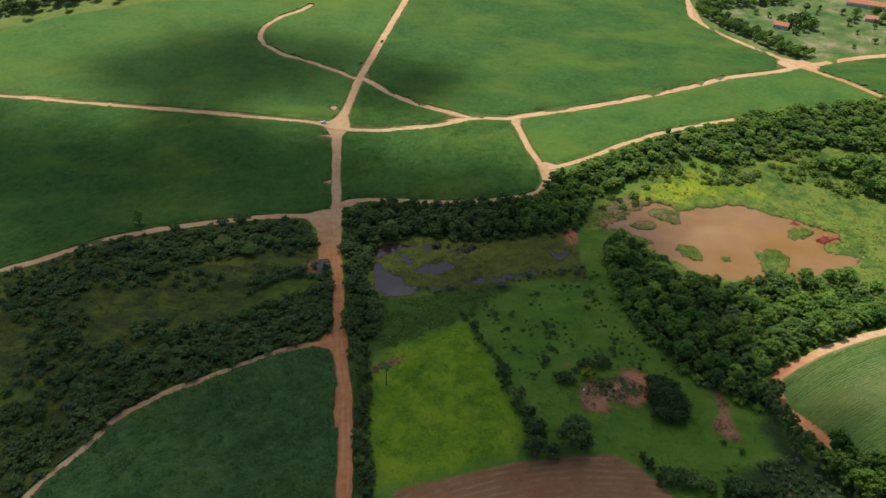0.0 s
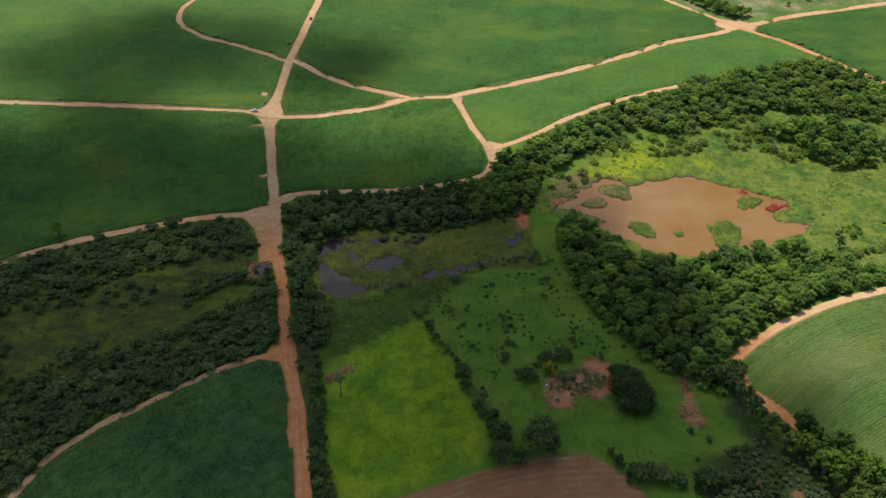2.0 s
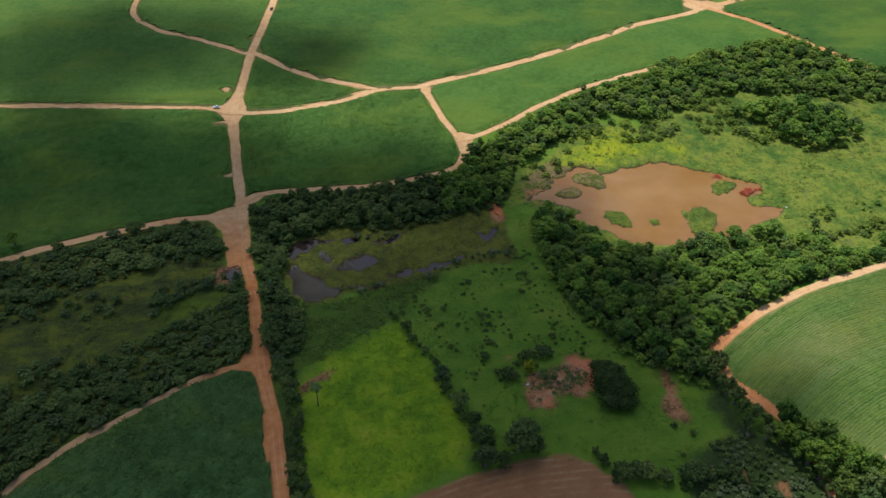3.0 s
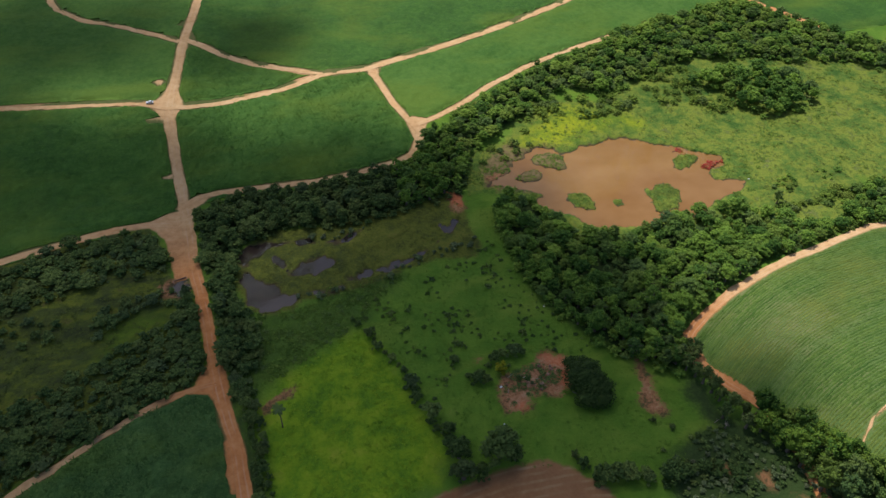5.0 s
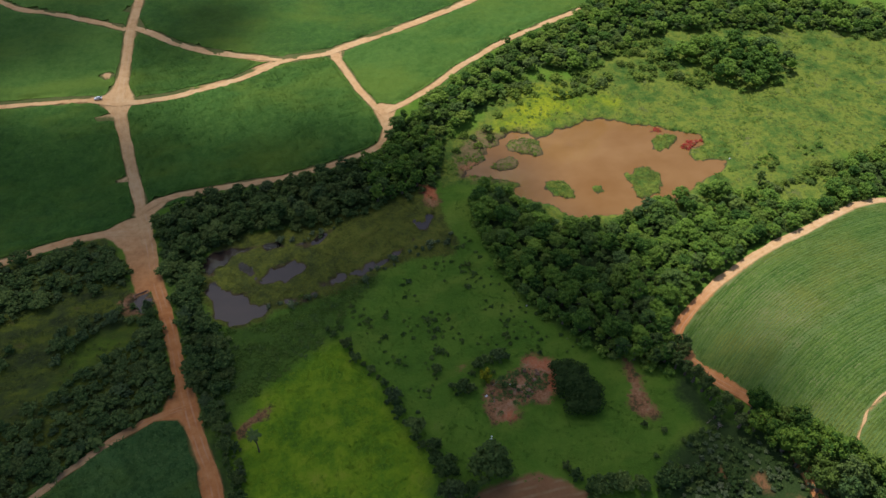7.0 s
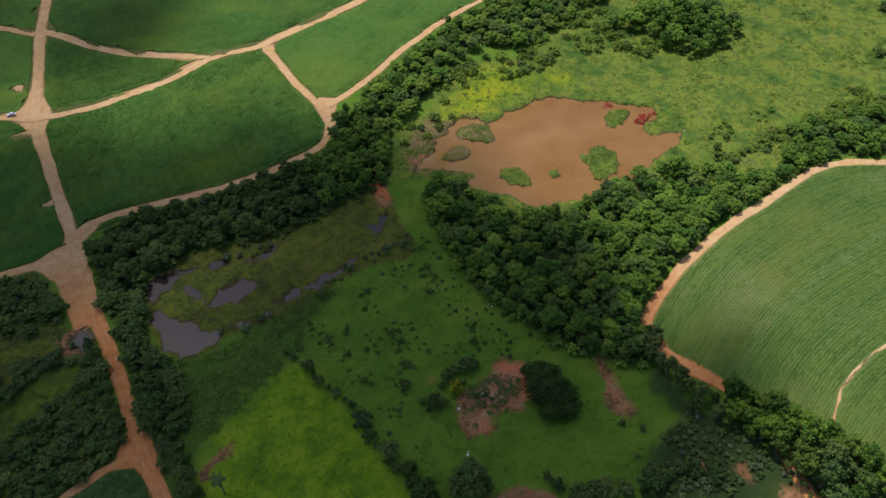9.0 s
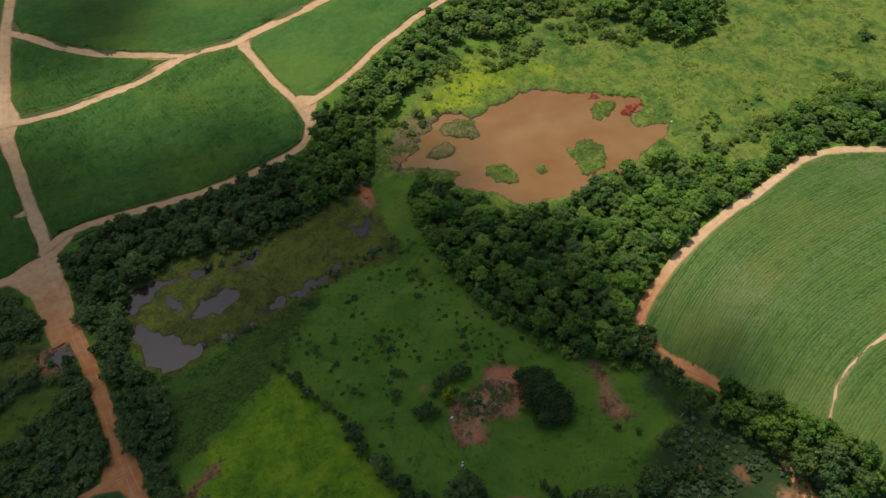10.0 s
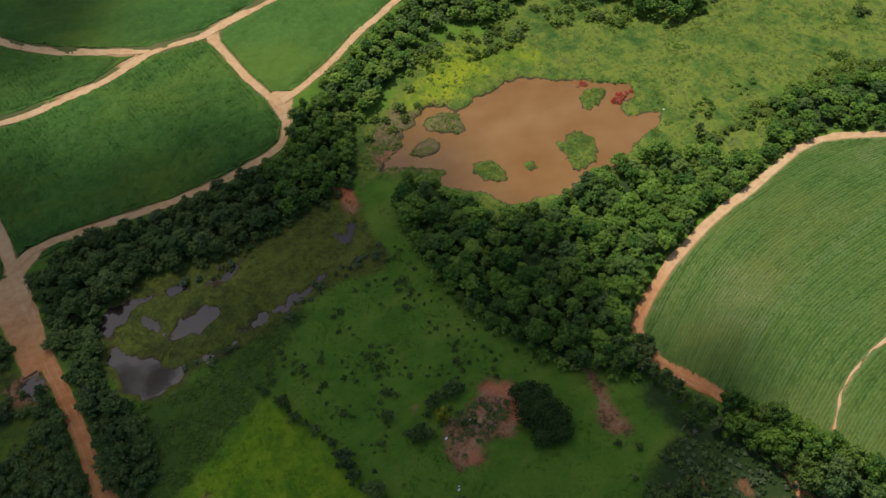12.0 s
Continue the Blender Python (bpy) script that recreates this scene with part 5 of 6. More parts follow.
# ---- meadow: single bushes, hedge, palm, debris ----
def set_plants(name, shapes, material, label, category, group, spots, tall=1.0):
    """spots: x, y, scale."""
    models = plant_kind(name, shapes[:min(len(shapes), len(spots))], material, M_BARK, label, category, group)
    r = np.random.default_rng(len(label))
    for k, (x, y, s) in enumerate(spots):
        m = Matrix.Translation(UNIT * Vector((x, y, float(ground_height(np.array([x]), np.array([y]))[0]) - 0.05))) @ Matrix.Rotation(r.uniform(0, 6.28), 4, "Z") @ Matrix.Diagonal((s, s, s * tall, 1))
        ob = models[k] if k < len(models) else copy_thing(models[k % len(models)], Matrix())
        ob.matrix_basis = m


hedge_line = smooth_line([(8.1, 185.7), (13, 175.7), (18.7, 163.4), (21.9, 153.1), (24.7, 142.6), (26, 137)], 2.6)
r_h = np.random.default_rng(90)
set_plants("hedge_shrub", BUSH_SHAPES, M_SCRUB, "dark shrub in the hedge beside the lime paddock", "shrub", "paddock hedge",
           [(x + r_h.uniform(-0.9, 0.9), y, r_h.uniform(0.5, 1.0) * (1 + 0.6 * (185 - y) / 48)) for x, y in hedge_line])
south_line = smooth_line([(-24.5, 164), (-23.1, 155.9), (-22.5, 142.3), (-21.1, 128.1), (-19.2, 117.1), (-17.9, 108)], 2.2)
set_plants("roadside_shrub", BUSH_SHAPES, M_SCRUB, "dark shrub lining the red dirt road", "shrub", "roadside hedge",
           [(x + r_h.uniform(-0.8, 0.8), y, r_h.uniform(0.7, 1.25)) for x, y in south_line] + [(x + 2.0 + r_h.uniform(-0.7, 0.7), y + 1, r_h.uniform(0.6, 1.1)) for x, y in south_line])
west_line = smooth_line([(-44, 240), (-45, 236), (-41.3, 211), (-39.5, 203), (-38, 194), (-36.6, 184), (-35.4, 176)][2:], 2.0)
set_plants("verge_shrub", BUSH_SHAPES, M_SCRUB, "dark shrub crowding the edge of the red road", "shrub", "verge shrubs",
           [(x - 0.6 + r_h.uniform(-0.7, 0.4), y, r_h.uniform(0.7, 1.2)) for x, y in west_line])
set_plants("marsh_tree", TREE_SHAPES, M_LEAF, "single rounded green tree at the marsh's edge", "tree", "", [(165.3, 207.5, 0.95)])
set_plants("meadow_tree", TREE_SHAPES, M_DUSK, "dark green tree at the meadow's edge", "tree", "meadow trees",
           [(27, 141, 1.1), (28, 133.5, 1.4), (27.8, 127.6, 2.0), (38.4, 131.6, 2.0), (42, 129.5, 0.9), (32.5, 127, 1.3)], 0.66)
set_plants("meadow_bush", BUSH_SHAPES, M_SCRUB, "dark green bush beside the bare red mound", "bush", "meadow bushes",
           [(40, 156.8, 1.35), (41.4, 154.6, 1.0), (36.6, 157.2, 1.1), (38.6, 155.4, 1.0), (48.3, 162.6, 1.3), (51.4, 162.4, 1.5), (54.2, 162.2, 1.3), (45.6, 161.6, 1.0), (43.2, 159.6, 0.9), (63.8, 161, 0.45), (71.4, 159.5, 0.4), (34.1, 163.3, 0.85), (81.1, 132.2, 0.8), (85.2, 129.2, 0.6), (49, 158.4, 0.7)])
M_YELLOW = leaf_material("yellow_leaf", (0.14, 0.16, 0.012), (0.27, 0.27, 0.012), (0.40, 0.38, 0.02), 0.25, 3.0, 0.0)
set_plants("yellow_bush", BUSH_SHAPES[:1], M_YELLOW, "yellow-flowering bush beside the bare mound", "bush", "", [(46.2, 157.2, 1.7)])
set_plants("lone_tree", TREE_SHAPES, M_LEAF, "lone rounded tree at the edge of a cane field", "tree", "", [(-119.7, 236.2, 1.15), (107.5, 309.5, 0.7)])
ploughed_edge = smooth_line([(57, 125.5), (62, 120), (70, 119), (80, 117), (88, 116), (96, 112)], 2.0)
set_plants("edge_shrub", BUSH_SHAPES, M_SCRUB, "green shrub along the ploughed field's edge", "shrub", "field-edge shrubs",
           [(x + r_h.uniform(-2, 2), y + r_h.uniform(-2.5, 1.5), r_h.uniform(0.9, 1.7)) for x, y in ploughed_edge])
set_plants("brush_pile", BUSH_SHAPES[2:3], M_SCRUB, "low dark pile of cut brush on bare soil", "brush pile", "", [(50.6, 153.4, 1.0), (52.6, 152.4, 1.1), (51.2, 150.8, 0.8), (53.6, 151, 0.7)])
thicket = scatter_points(THICKET, 1.6, r_h, lambda a, b: (value_noise(a, b, 9, 73) + 0.5 * value_noise(a, b, 3.5, 78) > -0.25) & (np.min([inside_distance(a, b, p) for p in BARE], 0) > 0.6), soft=4.0)
build_wood("scrub", thicket[::2], [q[3] for q in BUSH_SHAPES[::2]], M_GREY_LEAF, "grey-green thicket beside the corner wood", "shrubs", 0.45, 1.0, 68, 0.65)
build_wood("scrub", thicket[1::2], [q[3] for q in BUSH_SHAPES[::2]], M_SCRUB, "dark green thicket beside the corner wood", "shrubs", 0.45, 1.05, 69, 0.65)

clump = thing("clipped_bush", "large dense dark-green oval bush on the meadow", "bush", "", (67.4, 147.4, 0.2), 9)
rc = np.random.default_rng(4)
lobes = [(np.array([rc.uniform(-1.3, 1.3) + 0.9 * (1 - t * t) - 0.5, t * 6.2, 2.1 + 0.8 * (1 - t * t) + rc.uniform(-0.2, 0.2)]), (2.6 - 0.5 * t) * math.sqrt(max(0.15, 1 - 0.75 * t * t)) * rc.uniform(0.85, 1.1)) for t in np.linspace(-0.95, 0.95, 11)]
part("crown", merge([leaves_on(rc, lobes, 2600, 0.5, -0.8)] + [ball(rc, c, r * 0.88, 1.0) for c, r in lobes]), M_BAMBOO, clump)
part("trunk", trunk(rc, 2.4, 0.2), M_BARK, clump)
clump.scale = (1.85, 1.25, 1.15)

r_snag = np.random.default_rng(91)
for x, y, h in ((116.6, 121.4, 4.6), (99, 126, 2.2)):
    snag = thing("dead_tree", "bare grey dead tree with spreading branches", "dead tree", "dead trees", (x, y, float(ground_height(np.array([x]), np.array([y]))[0])), 40 * h)
    part("trunk", trunk(r_snag, h * 0.8, 0.17, 0), M_DEAD, snag)
    for k in range(9):
        a, u = 2.4 * k, r_snag.uniform(0.4, 0.8)
        base = np.array([0, 0, h * u])
        tip = base + np.array([math.cos(a), math.sin(a), r_snag.uniform(0.5, 1.2)]) * h * r_snag.uniform(0.25, 0.45)
        part("branch", tube([base, (base + tip) / 2 + (0, 0, 0.12), tip], [0.1, 0.07, 0.03], 5), M_DEAD, snag)

# dark tussocks over the meadow
spots = scatter_points([(10, 188), (28, 202), (50, 203), (58, 213), (62, 190), (72, 168), (84, 152), (76, 160), (60, 163), (40, 170), (26, 150), (28, 140), (22, 160), (16, 176)], 2.1, np.random.default_rng(77),
                       lambda a, b: (value_noise(a, b, 4, 74) + 0.6 * value_noise(a, b, 15, 75) > 0.1 + 0.02 * np.maximum(0, 172 - b)) & (np.min([inside_distance(a, b, p) for p in BARE], 0) > 1.5))
np.random.default_rng(79).shuffle(spots)
models = plant_kind("tussock", [(0.5, 0.6, trunk(rc, 0.3, 0.05, 2), crown(rc, w, h, 0.02, 5, 80, 0.34)) for w, h in ((0.85, 0.42), (1.15, 0.5), (0.7, 0.36))], M_SCRUB, M_BARK, "small dark tussock of coarse grass in the meadow", "grass tussock", "meadow tussocks")
r_t = np.random.default_rng(78)
for some, low, high in ((spots[:85], 0.45, 0.85), (spots[85:130], 0.85, 1.35), (spots[130:146], 1.3, 2.1)):
    plant(models, some, r_t, low, high) if low < 0.5 else plant([copy_thing(m, Matrix()) for m in models], some, r_t, low, high)


def palm(x, y):
    z = float(ground_height(np.array([x]), np.array([y]))[0])
    ob = thing("palm_tree", "slender palm with a small drooping crown", "palm tree", "", (x, y, z))
    part("trunk", tube([(0, 0, -0.2), (0.1, 0, 2.5), (0.15, 0.05, 5), (0.1, 0.1, 8.2)], [0.22, 0.16, 0.14, 0.12], 8), M_BARK, ob)
    r = np.random.default_rng(31)
    for k in range(15):
        a, droop = 2.4 * k, r.uniform(0.2, 1.3)
        v, q = [], []
        d, s = np.array([math.cos(a), math.sin(a), 0]), np.array([-math.sin(a), math.cos(a), 0])
        for u in np.linspace(0, 1, 6):
            p = np.array([0.1, 0.1, 8.2]) + d * 2.3 * u * (1 - 0.2 * droop * u) + np.array([0, 0, 0.7 * u - 1.6 * droop * u * u])
            w = 0.42 * math.sin(math.pi * min(1, 0.12 + 0.85 * u))
            v += [p - s * w - (0, 0, 0.12), p, p + s * w - (0, 0, 0.12)]
        for i in range(5):
            q += [(3 * i, 3 * i + 1, 3 * i + 4, 3 * i + 3), (3 * i + 1, 3 * i + 2, 3 * i + 5, 3 * i + 4)]
        part("frond", (np.array(v), np.array(q), []), M_SCRUB, ob)


palm(-15.3, 152.6)

M_WHITE = plain_material("weathered_white", (0.6, 0.6, 0.57), (0.8, 0.8, 0.78), 0.3, 0.6)
M_RUBBLE = plain_material("rubble", (0.13, 0.07, 0.045), (0.33, 0.20, 0.13), 0.5, 0.95, 0.2, 0.05)


def lump(r, size):
    bm = bmesh.new()
    bmesh.ops.create_icosphere(bm, subdivisions=2, radius=size)
    for v in bm.verts:
        v.co *= 1 + 0.25 * noise.noise(v.co * (2 / size) + Vector((r.uniform(0, 50), 0, 0)))
        v.co.z *= 0.55
    return bm


def drop(name, bm, material, label, category, x, y, turn=0.0, group="", up=0.1):
    me = bpy.data.meshes.new(name)
    bm.to_mesh(me)
    bm.free()
    me.materials.append(material)
    ob = new(name, me)
    ob.matrix_basis = pose(x * UNIT, y * UNIT, UNIT * float(ground_height(np.array([x]), np.array([y]))[0]) + up, 0, 0, turn)
    return tagged(ob, label, category, group)


r_d = random.Random(6)
for k in range(30):
    a, b = r_d.uniform(44, 65), r_d.uniform(143, 159)
    if inside_distance(np.array([a]), np.array([b]), BARE[0])[0] < -0.3:
        drop("earth_heap", lump(r_d, r_d.uniform(0.35, 1.0)), M_RUBBLE, "small heap of red earth and rubble on bare soil", "earth heap", a, b, r_d.uniform(0, 360), "heaps on the bare mound")


build_grass("strip_grass", [(84, 141), (86.5, 140.5), (86.5, 136), (84, 136.5)], 0.7, M_GRASS, "short grass growing on the bare strip", 0.6, 59, lambda a, b: a > 0, ragged=0.3)
build_grass("mound_grass", [(45, 144), (52, 147), (60, 147), (63, 154), (58, 158), (50, 157), (45, 152)], 0.6, M_SCRUB, "weeds creeping over the bare red mound", 0.8, 60, lambda a, b: value_noise(a, b, 3, 61) > -0.2, ragged=0.5)


def log(length, radius):
    bm = bmesh.new()
    bmesh.ops.create_cone(bm, cap_ends=True, segments=8, radius1=radius, radius2=radius * 0.6, depth=length, matrix=Matrix.Rotation(radians(90), 4, "Y"))
    bmesh.ops.create_cone(bm, cap_ends=True, segments=6, radius1=radius * 0.5, radius2=radius * 0.2, depth=length * 0.4,
                          matrix=Matrix.Translation((length * 0.15, length * 0.13, 0.1)) @ Matrix.Rotation(radians(50), 4, "Z") @ Matrix.Rotation(radians(80), 4, "Y"))
    for v in bm.verts:
        v.co.z += 0.06 * math.sin(v.co.x * 2)
    return bm


for x, y, turn, length in ((48.5, 155.2, 28, 3.2), (51, 154.4, 12, 2.6), (64.5, 145.5, -40, 3.0), (46.5, 150.5, 70, 2.2), (98, 128.5, 20, 2.6), (95.5, 126, -35, 2.2), (56, 152.5, 0, 2.0)):
    drop("dead_branch", log(length * 1.1, 0.13), M_DEAD, "bleached fallen branch lying on the ground", "branch", x, y, turn, "fallen branches")


def sack(size):
    bm = bmesh.new()
    bmesh.ops.create_cube(bm, size=1)
    bmesh.ops.scale(bm, vec=(size, size * 0.6, size * 0.4), verts=bm.verts[:])
    bmesh.ops.bevel(bm, geom=bm.edges[:], offset=size * 0.12, segments=2, affect="EDGES")
    for v in bm.verts:
        v.co += Vector((0, 0, 0.15 * size * noise.noise(v.co * 3)))
    return bm


for x, y, s in ((44.8, 152.1, 0.9), (41.8, 139.6, 0.8), (42.2, 140.3, 0.5), (52.1, 153.6, 0.5), (163.3, 222.9, 0.8), (66.5, 178.5, 0.5), (-15.5, 196.8, 0.5), (-13.8, 196.4, 0.35)):
    drop("white_sack", sack(s * 1.4), M_WHITE, "crumpled white sack lying on the ground", "sack", x, y, 30 * s, "", 0.12)


# culvert at the end of the lay-by
M_CONCRETE = plain_material("stained_concrete", (0.13, 0.075, 0.05), (0.27, 0.17, 0.12), 0.5, 0.9)
culvert = thing("culvert", "low stained concrete culvert head beside the road", "culvert", "", (-43.9, 215.9, 0.0), 15)


def box_mesh(size, centre, bevel=0.0):
    bm = bmesh.new()
    bmesh.ops.create_cube(bm, size=1)
    bmesh.ops.scale(bm, vec=size, verts=bm.verts[:])
    if bevel:
        bmesh.ops.bevel(bm, geom=bm.edges[:], offset=bevel, segments=2, affect="EDGES")
    bmesh.ops.translate(bm, vec=centre, verts=bm.verts[:])
    return bm


part("head_wall", box_mesh((5.6, 0.5, 1.3), (0, 0, 0.0), 0.08), M_CONCRETE, culvert)
part("wing_wall", box_mesh((0.35, 2.4, 1.2), (-3.1, -1.1, 0.2), 0.05), M_CONCRETE, culvert)
part("wing_wall", box_mesh((0.35, 2.4, 1.2), (3.1, -1.1, 0.2), 0.05), M_CONCRETE, culvert)


# ---- vehicles on the roads ----
M_CAR_WHITE = plain_material("white_car_paint", (0.72, 0.73, 0.75), (0.8, 0.8, 0.82), 2, 0.25, 0.5)
M_CAR_DARK = plain_material("dark_car_paint", (0.05, 0.05, 0.06), (0.08, 0.07, 0.07), 2, 0.3, 0.5)
M_GLASS = plain_material("car_glass", (0.02, 0.025, 0.03), (0.03, 0.035, 0.04), 1, 0.08, 0.6)
M_TYRE = plain_material("tyre_rubber", (0.02, 0.02, 0.02), (0.04, 0.035, 0.03), 0.2, 0.9)
M_LAMP = plain_material("lamp_glass", (0.6, 0.6, 0.58), (0.75, 0.75, 0.7), 0.2, 0.2, 0.5)


def car(paint, label, x, y, turn):
    z = float(ground_height(np.array([x]), np.array([y]))[0]) + 0.12
    ob = thing("car", label, "car", "", (x, y, z), turn)
    bm = bmesh.new()
    side = [(-2.1, 0.35), (-2.15, 0.8), (-1.9, 0.98), (0.75, 1.0), (1.95, 0.85), (2.12, 0.6), (2.1, 0.32)]
    a = [bm.verts.new((u, -0.84, w)) for u, w in side]
    b = [bm.verts.new((u, 0.84, w)) for u, w in side]
    bm.faces.new(a)
    bm.faces.new(b[::-1])
    for i in range(len(side)):
        j = (i + 1) % len(side)
        bm.faces.new((a[j], a[i], b[i], b[j]))
    bmesh.ops.recalc_face_normals(bm, faces=bm.faces[:])
    bmesh.ops.bevel(bm, geom=bm.edges[:], offset=0.06, segments=2, affect="EDGES")
    body = part("body", bm, paint, ob)
    cab = box_mesh((2.3, 1.5, 0.5), (-0.45, 0, 1.2))
    for v in cab.verts:
        if v.co.z > 1.2:
            v.co.x, v.co.y = -0.5 + (v.co.x + 0.5) * 0.66, v.co.y * 0.84
    part("cabin_glass", cab, M_GLASS, ob, "dark window glass")
    part("roof", box_mesh((1.5, 1.28, 0.06), (-0.5, 0, 1.47), 0.02), paint, ob)
    for sx in (-1.3, 1.3):
        for sy in (-0.78, 0.78):
            w = bmesh.new()
            bmesh.ops.create_cone(w, cap_ends=True, segments=16, radius1=0.32, radius2=0.32, depth=0.2, matrix=Matrix.Translation((sx, sy, 0.32)) @ Matrix.Rotation(radians(90), 4, "X"))
            bmesh.ops.bevel(w, geom=w.edges[:], offset=0.03, segments=1, affect="EDGES")
            part("wheel", w, M_TYRE, ob)
    for sy in (-0.6, 0.6):
        part("headlight", box_mesh((0.06, 0.34, 0.14), (2.09, sy, 0.68), 0.02), M_LAMP, ob)


car(M_CAR_WHITE, "small white car driving on a pale dirt road", -56.5, 311.3, 176)
car(M_CAR_DARK, "small dark car on a pale dirt road", -34.6, 393, 78)

# ---- farm beyond the fields ----
M_ROOF = plain_material("clay_tiles", (0.42, 0.15, 0.07), (0.58, 0.24, 0.12), 0.8, 0.85, 0.2, 0.03)
M_WALL = plain_material("whitewash", (0.66, 0.64, 0.6), (0.8, 0.79, 0.76), 1.5, 0.85)
M_WOOD = plain_material("painted_wood", (0.10, 0.14, 0.2), (0.15, 0.2, 0.26), 0.5, 0.6)


def house(x, y, turn, length, depth, wall_h, roof_h, label):
    z = float(ground_height(np.array([x]), np.array([y]))[0]) - 0.1
    ob = thing("house", label, "house", "farm buildings", (x, y, z), turn)
    bm = box_mesh((length, depth, wall_h), (0, 0, wall_h / 2))
    wall = part("wall", bm, M_WALL, ob)
    bm = bmesh.new()
    l, d = length / 2 + 0.5, depth / 2 + 0.6
    ends = [[bm.verts.new((s * l, -d, wall_h - 0.1)), bm.verts.new((s * l, 0, wall_h + roof_h)), bm.verts.new((s * l, d, wall_h - 0.1))] for s in (-1, 1)]
    low = [[bm.verts.new((v.co.x, v.co.y, v.co.z - 0.15)) for v in e] for e in ends]
    for k in (0, 1):
        bm.faces.new((ends[0][k], ends[1][k], ends[1][k + 1], ends[0][k + 1]))
        bm.faces.new((low[0][k + 1], low[1][k + 1], low[1][k], low[0][k]))
        for s in (0, 1):
            bm.faces.new((ends[s][k], ends[s][k + 1], low[s][k + 1], low[s][k]))
    for k in (0, 2):
        bm.faces.new((ends[0][k], ends[1][k], low[1][k], low[0][k]))
    bmesh.ops.recalc_face_normals(bm, faces=bm.faces[:])
    part("roof", bm, M_ROOF, ob, "orange clay-tiled gable roof")
    for s in (-1, 1):
        bm = bmesh.new()
        tri = [bm.verts.new((s * (length / 2 - 0.01), a, b)) for a, b in ((-depth / 2, wall_h), (0, wall_h + roof_h * 0.88), (depth / 2, wall_h))]
        inner = [bm.verts.new((s * (length / 2 - 0.2), a.co.y, a.co.z)) for a in tri]
        bm.faces.new(tri)
        bm.faces.new(inner[::-1])
        for i in range(3):
            bm.faces.new((tri[i], inner[i], inner[(i + 1) % 3], tri[(i + 1) % 3]))
        bmesh.ops.recalc_face_normals(bm, faces=bm.faces[:])
        part("gable", bm, M_WALL, ob)
    door = part("door", box_mesh((0.95, 0.1, 2.05), (0, -depth / 2 - 0.02, 1.03), 0.01), M_WOOD, ob)
    for u in np.arange(-length / 2 + 1.4, length / 2 - 1, 2.6):
        if abs(u) > 1.0:
            win = part("window", box_mesh((1.2, 0.1, 1.1), (u, -depth / 2 - 0.02, 1.5), 0.01), M_WOOD, ob)
            part("pane", box_mesh((1.0, 0.04, 0.9), (u, -depth / 2 - 0.07, 1.5)), M_GLASS, win)


house(213.5, 452, -32, 13, 8.5, 3.2, 2.3, "small whitewashed house with an orange tiled roof")
house(290, 492, -28, 48, 12, 3.8, 2.8, "long farm building with an orange tiled roof")
house(278, 467, -20, 13, 9, 3.2, 2.2, "small farm house under trees with a brown tiled roof")

hedge_spots = np.concatenate([smooth_line([(163.5, 474), (169, 449), (182.5, 430), (195.6, 410), (206, 402)], 3.6) + (dx, dy) for dx, dy in ((2.5, 1.6), (6.0, 4.0), (9.5, 6.0))]
                             + [smooth_line([(172, 482), (180.4, 480), (206.2, 489), (235.1, 496)], 4.0) + (0, k) for k in (0, 4, 8)])
build_wood("hedgerow", hedge_spots + np.random.default_rng(5).uniform(-1, 1, hedge_spots.shape), FAR_CROWNS, M_LEAF, "tall thick hedgerow along the farm track", "hedge", 0.85, 1.1, 81)
set_plants("farm_tree", TREE_SHAPES, M_LEAF, "dark green tree beside the farm houses", "tree", "farm trees",
           [(223, 452, 1.7), (228, 457, 1.9), (222, 460, 1.6), (232, 450, 1.4), (226, 446, 1.2), (218, 443, 1.1), (259, 458, 1.2), (265, 463, 1.0), (276, 459, 1.1), (282, 462, 1.2), (288, 470, 1.0), (219, 440, 0.9), (286, 480, 1.2),
            (262, 428, 0.8), (270, 430, 0.9), (278, 432, 0.9), (301, 477, 1.1), (252, 486, 0.9), (220, 455, 1.6), (216, 459, 1.3), (226, 463, 1.5), (234, 456, 1.2), (268, 470, 1.4), (272, 475, 1.5), (263, 477, 1.1), (284, 474, 1.5), (295, 470, 1.3), (300, 466, 1.1),
            (240, 480, 1.2), (246, 476, 0.9), (258, 443, 0.7), (246, 421, 0.6), (290, 445, 1.0), (296, 450, 1.2), (305, 458, 1.3), (236, 441, 0.5), (212, 470, 1.0), (205, 474, 0.8), (273, 452, 0.9), (310, 470, 1.4)], 0.66)
hill = np.random.default_rng(9)
band = smooth_line([(-300, 378), (-262, 390), (-240, 400), (-222, 411), (-196, 424), (-172, 433), (-145, 443), (-110, 452)], 5.0)
far_trees = np.concatenate([band + (dx, dy) + hill.uniform(-2.5, 2.5, band.shape) for dx, dy in ((-3, 8), (-5, 12), (-7, 16), (-9, 21))] + [band[::4] + (1, 2) + hill.uniform(-3, 3, band[::4].shape)])
build_wood("woodland", far_trees, FAR_CROWNS, M_SCRUB, "dark line of trees beyond the hilltop", "woodland", 0.9, 1.5, 82)

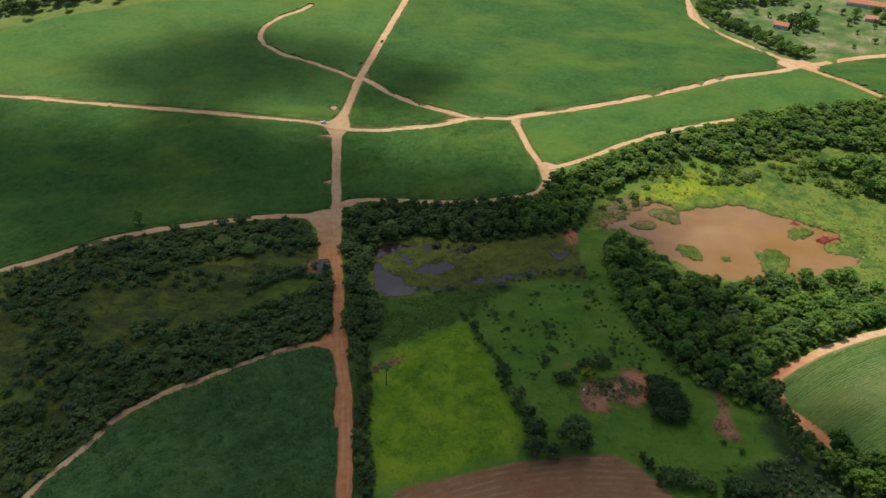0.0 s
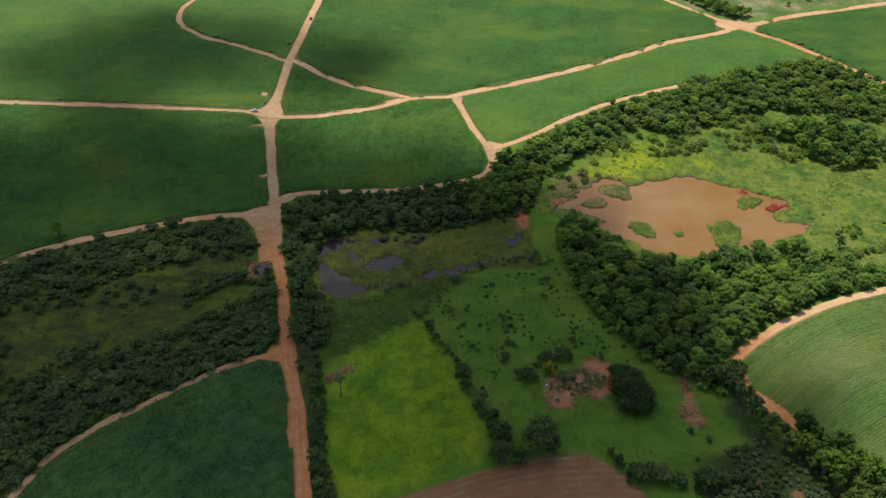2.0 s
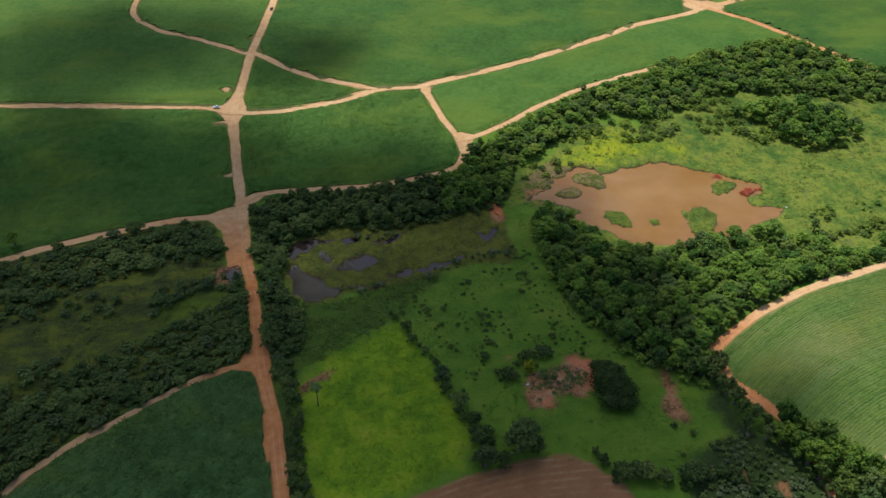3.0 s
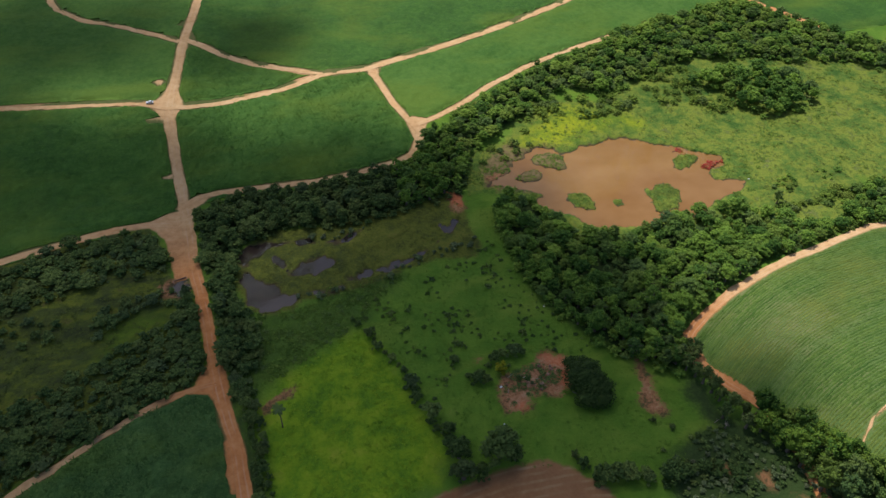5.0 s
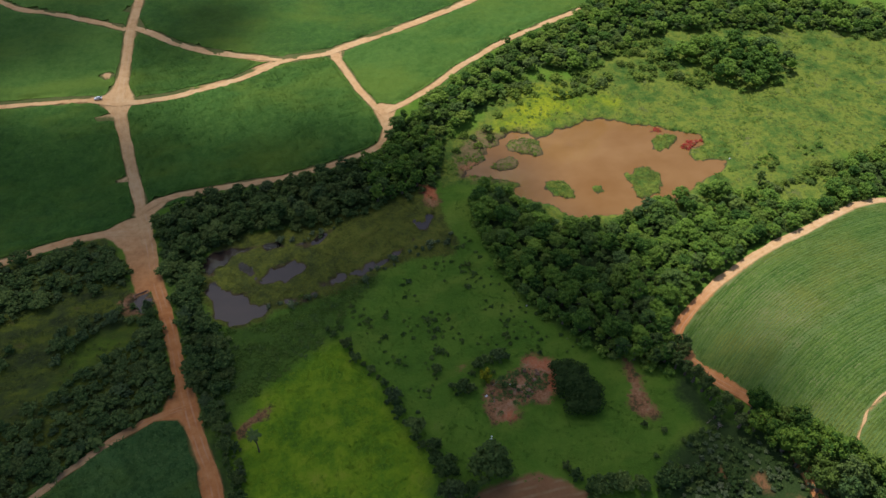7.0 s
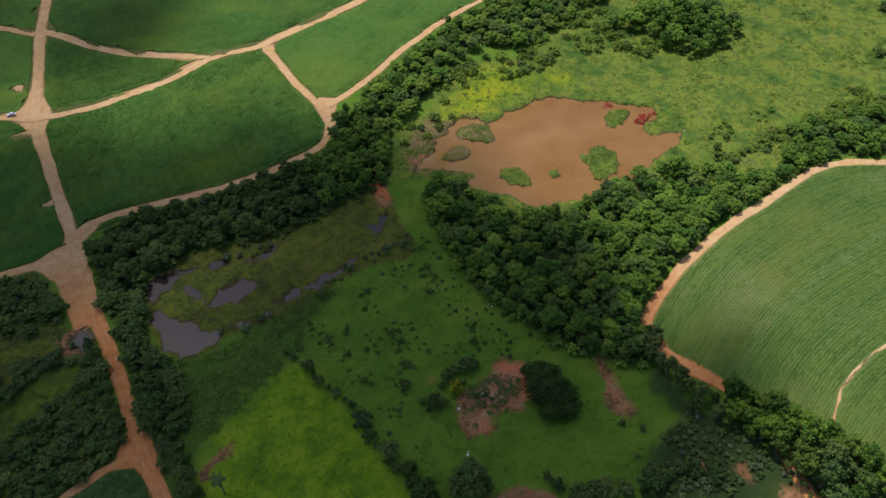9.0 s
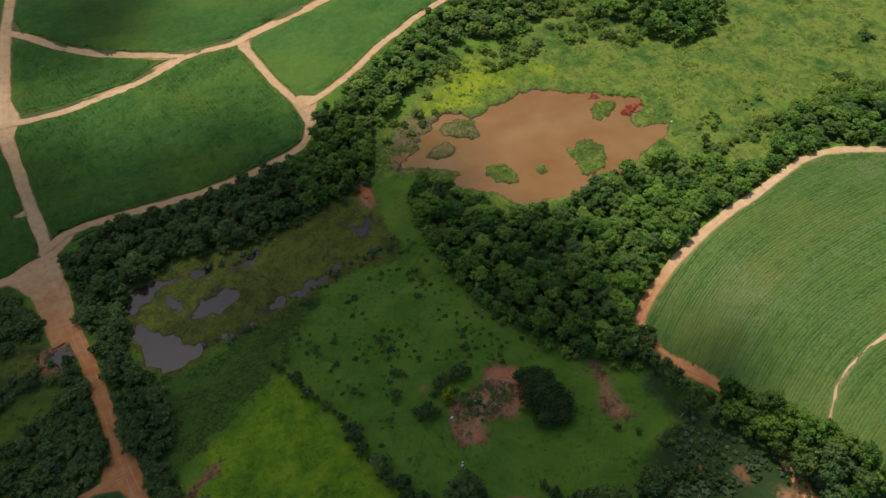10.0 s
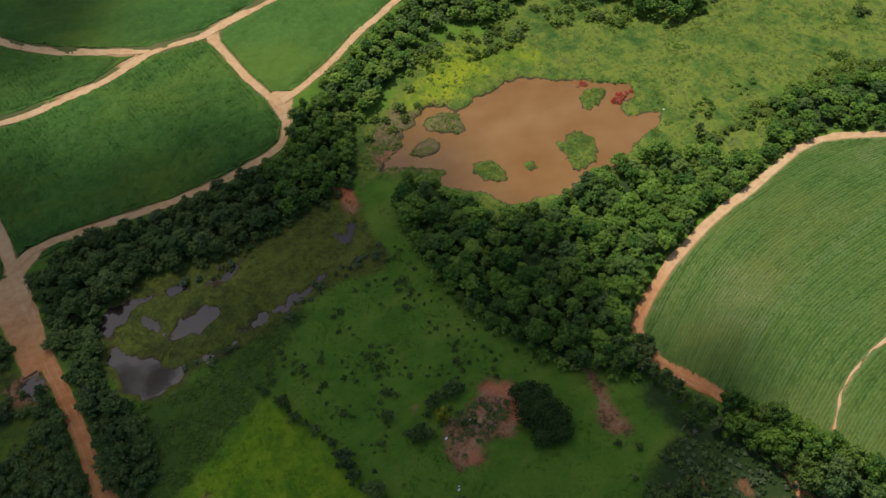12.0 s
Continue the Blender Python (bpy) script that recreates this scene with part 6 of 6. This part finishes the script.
# ---- clouds over the fields, which shade parts of the land ----
n = Nodes("thin_cloud")
n.finish((0.88, 0.88, 0.9), 1.0, 0.0)
veil = n.add("ShaderNodeBsdfTransparent")
blend = n.add("ShaderNodeMixShader")
blend.inputs[0].default_value = THIN
n.put(blend.inputs[1], veil.outputs[0])
n.put(blend.inputs[2], n.leaf_light((0.9, 0.9, 0.92), 0.5).node_tree.nodes["Mix Shader.001"].outputs[0])
n.put(n.out.inputs[0], blend.outputs[0])
M_VEIL = n.mat
n = Nodes("bright_cloud")
n.finish((0.95, 0.95, 0.96), 1.0, 0.0)
M_BRIGHT = n.leaf_light((0.97, 0.97, 0.98), 0.8)
CLOUD_BASE = 800.0


def cloud(shade_x, shade_y, radius, seed, stretch=1.0, turn=0.0, body=M_VEIL):
    """A cumulus whose shade falls round the given place on the land."""
    r = np.random.default_rng(seed)
    c = Vector((shade_x, shade_y, 0)) + SUN_DIR * (CLOUD_BASE / SUN_DIR.z)
    ob = thing("cloud", "white fair-weather cumulus cloud above the fields", "cloud", "clouds", tuple(c), turn)
    layers = (("core", M_VEIL, 9, 0.62, 0.42), ("veil", M_VEIL, 22, 0.92, 0.26)) if body == M_VEIL else (("core", body, 5, 0.6, 0.5),)
    for name, mat, count, spread_r, size in layers:
        puffs = []
        for k in range(count):
            a, f = 2.4 * k + r.uniform(-0.3, 0.3), spread_r * math.sqrt((k + 0.5) / count)
            p = np.array([math.cos(a) * f * stretch, math.sin(a) * f / stretch, 0.0]) * radius
            s = radius * size * r.uniform(0.7, 1.2)
            bm = bmesh.new()
            bmesh.ops.create_icosphere(bm, subdivisions=2, radius=s)
            for v in bm.verts:
                v.co *= 1 + 0.22 * noise.noise(v.co * (2.2 / s) + Vector((seed, k, 0)))
                v.co.z *= 0.45 if v.co.z > 0 else 0.16
            v = np.array([q.co[:] for q in bm.verts]) + p
            t = np.array([[w.index for w in f2.verts] for f2 in bm.faces])
            bm.free()
            puffs.append((v, [], t))
        part(name, merge(puffs), mat, ob)


for k, (x, y, rad, stretch, turn) in enumerate(CLOUDS):
    cloud(x, y, rad, 100 + k, stretch, turn, M_BRIGHT if y > 590 else M_VEIL)
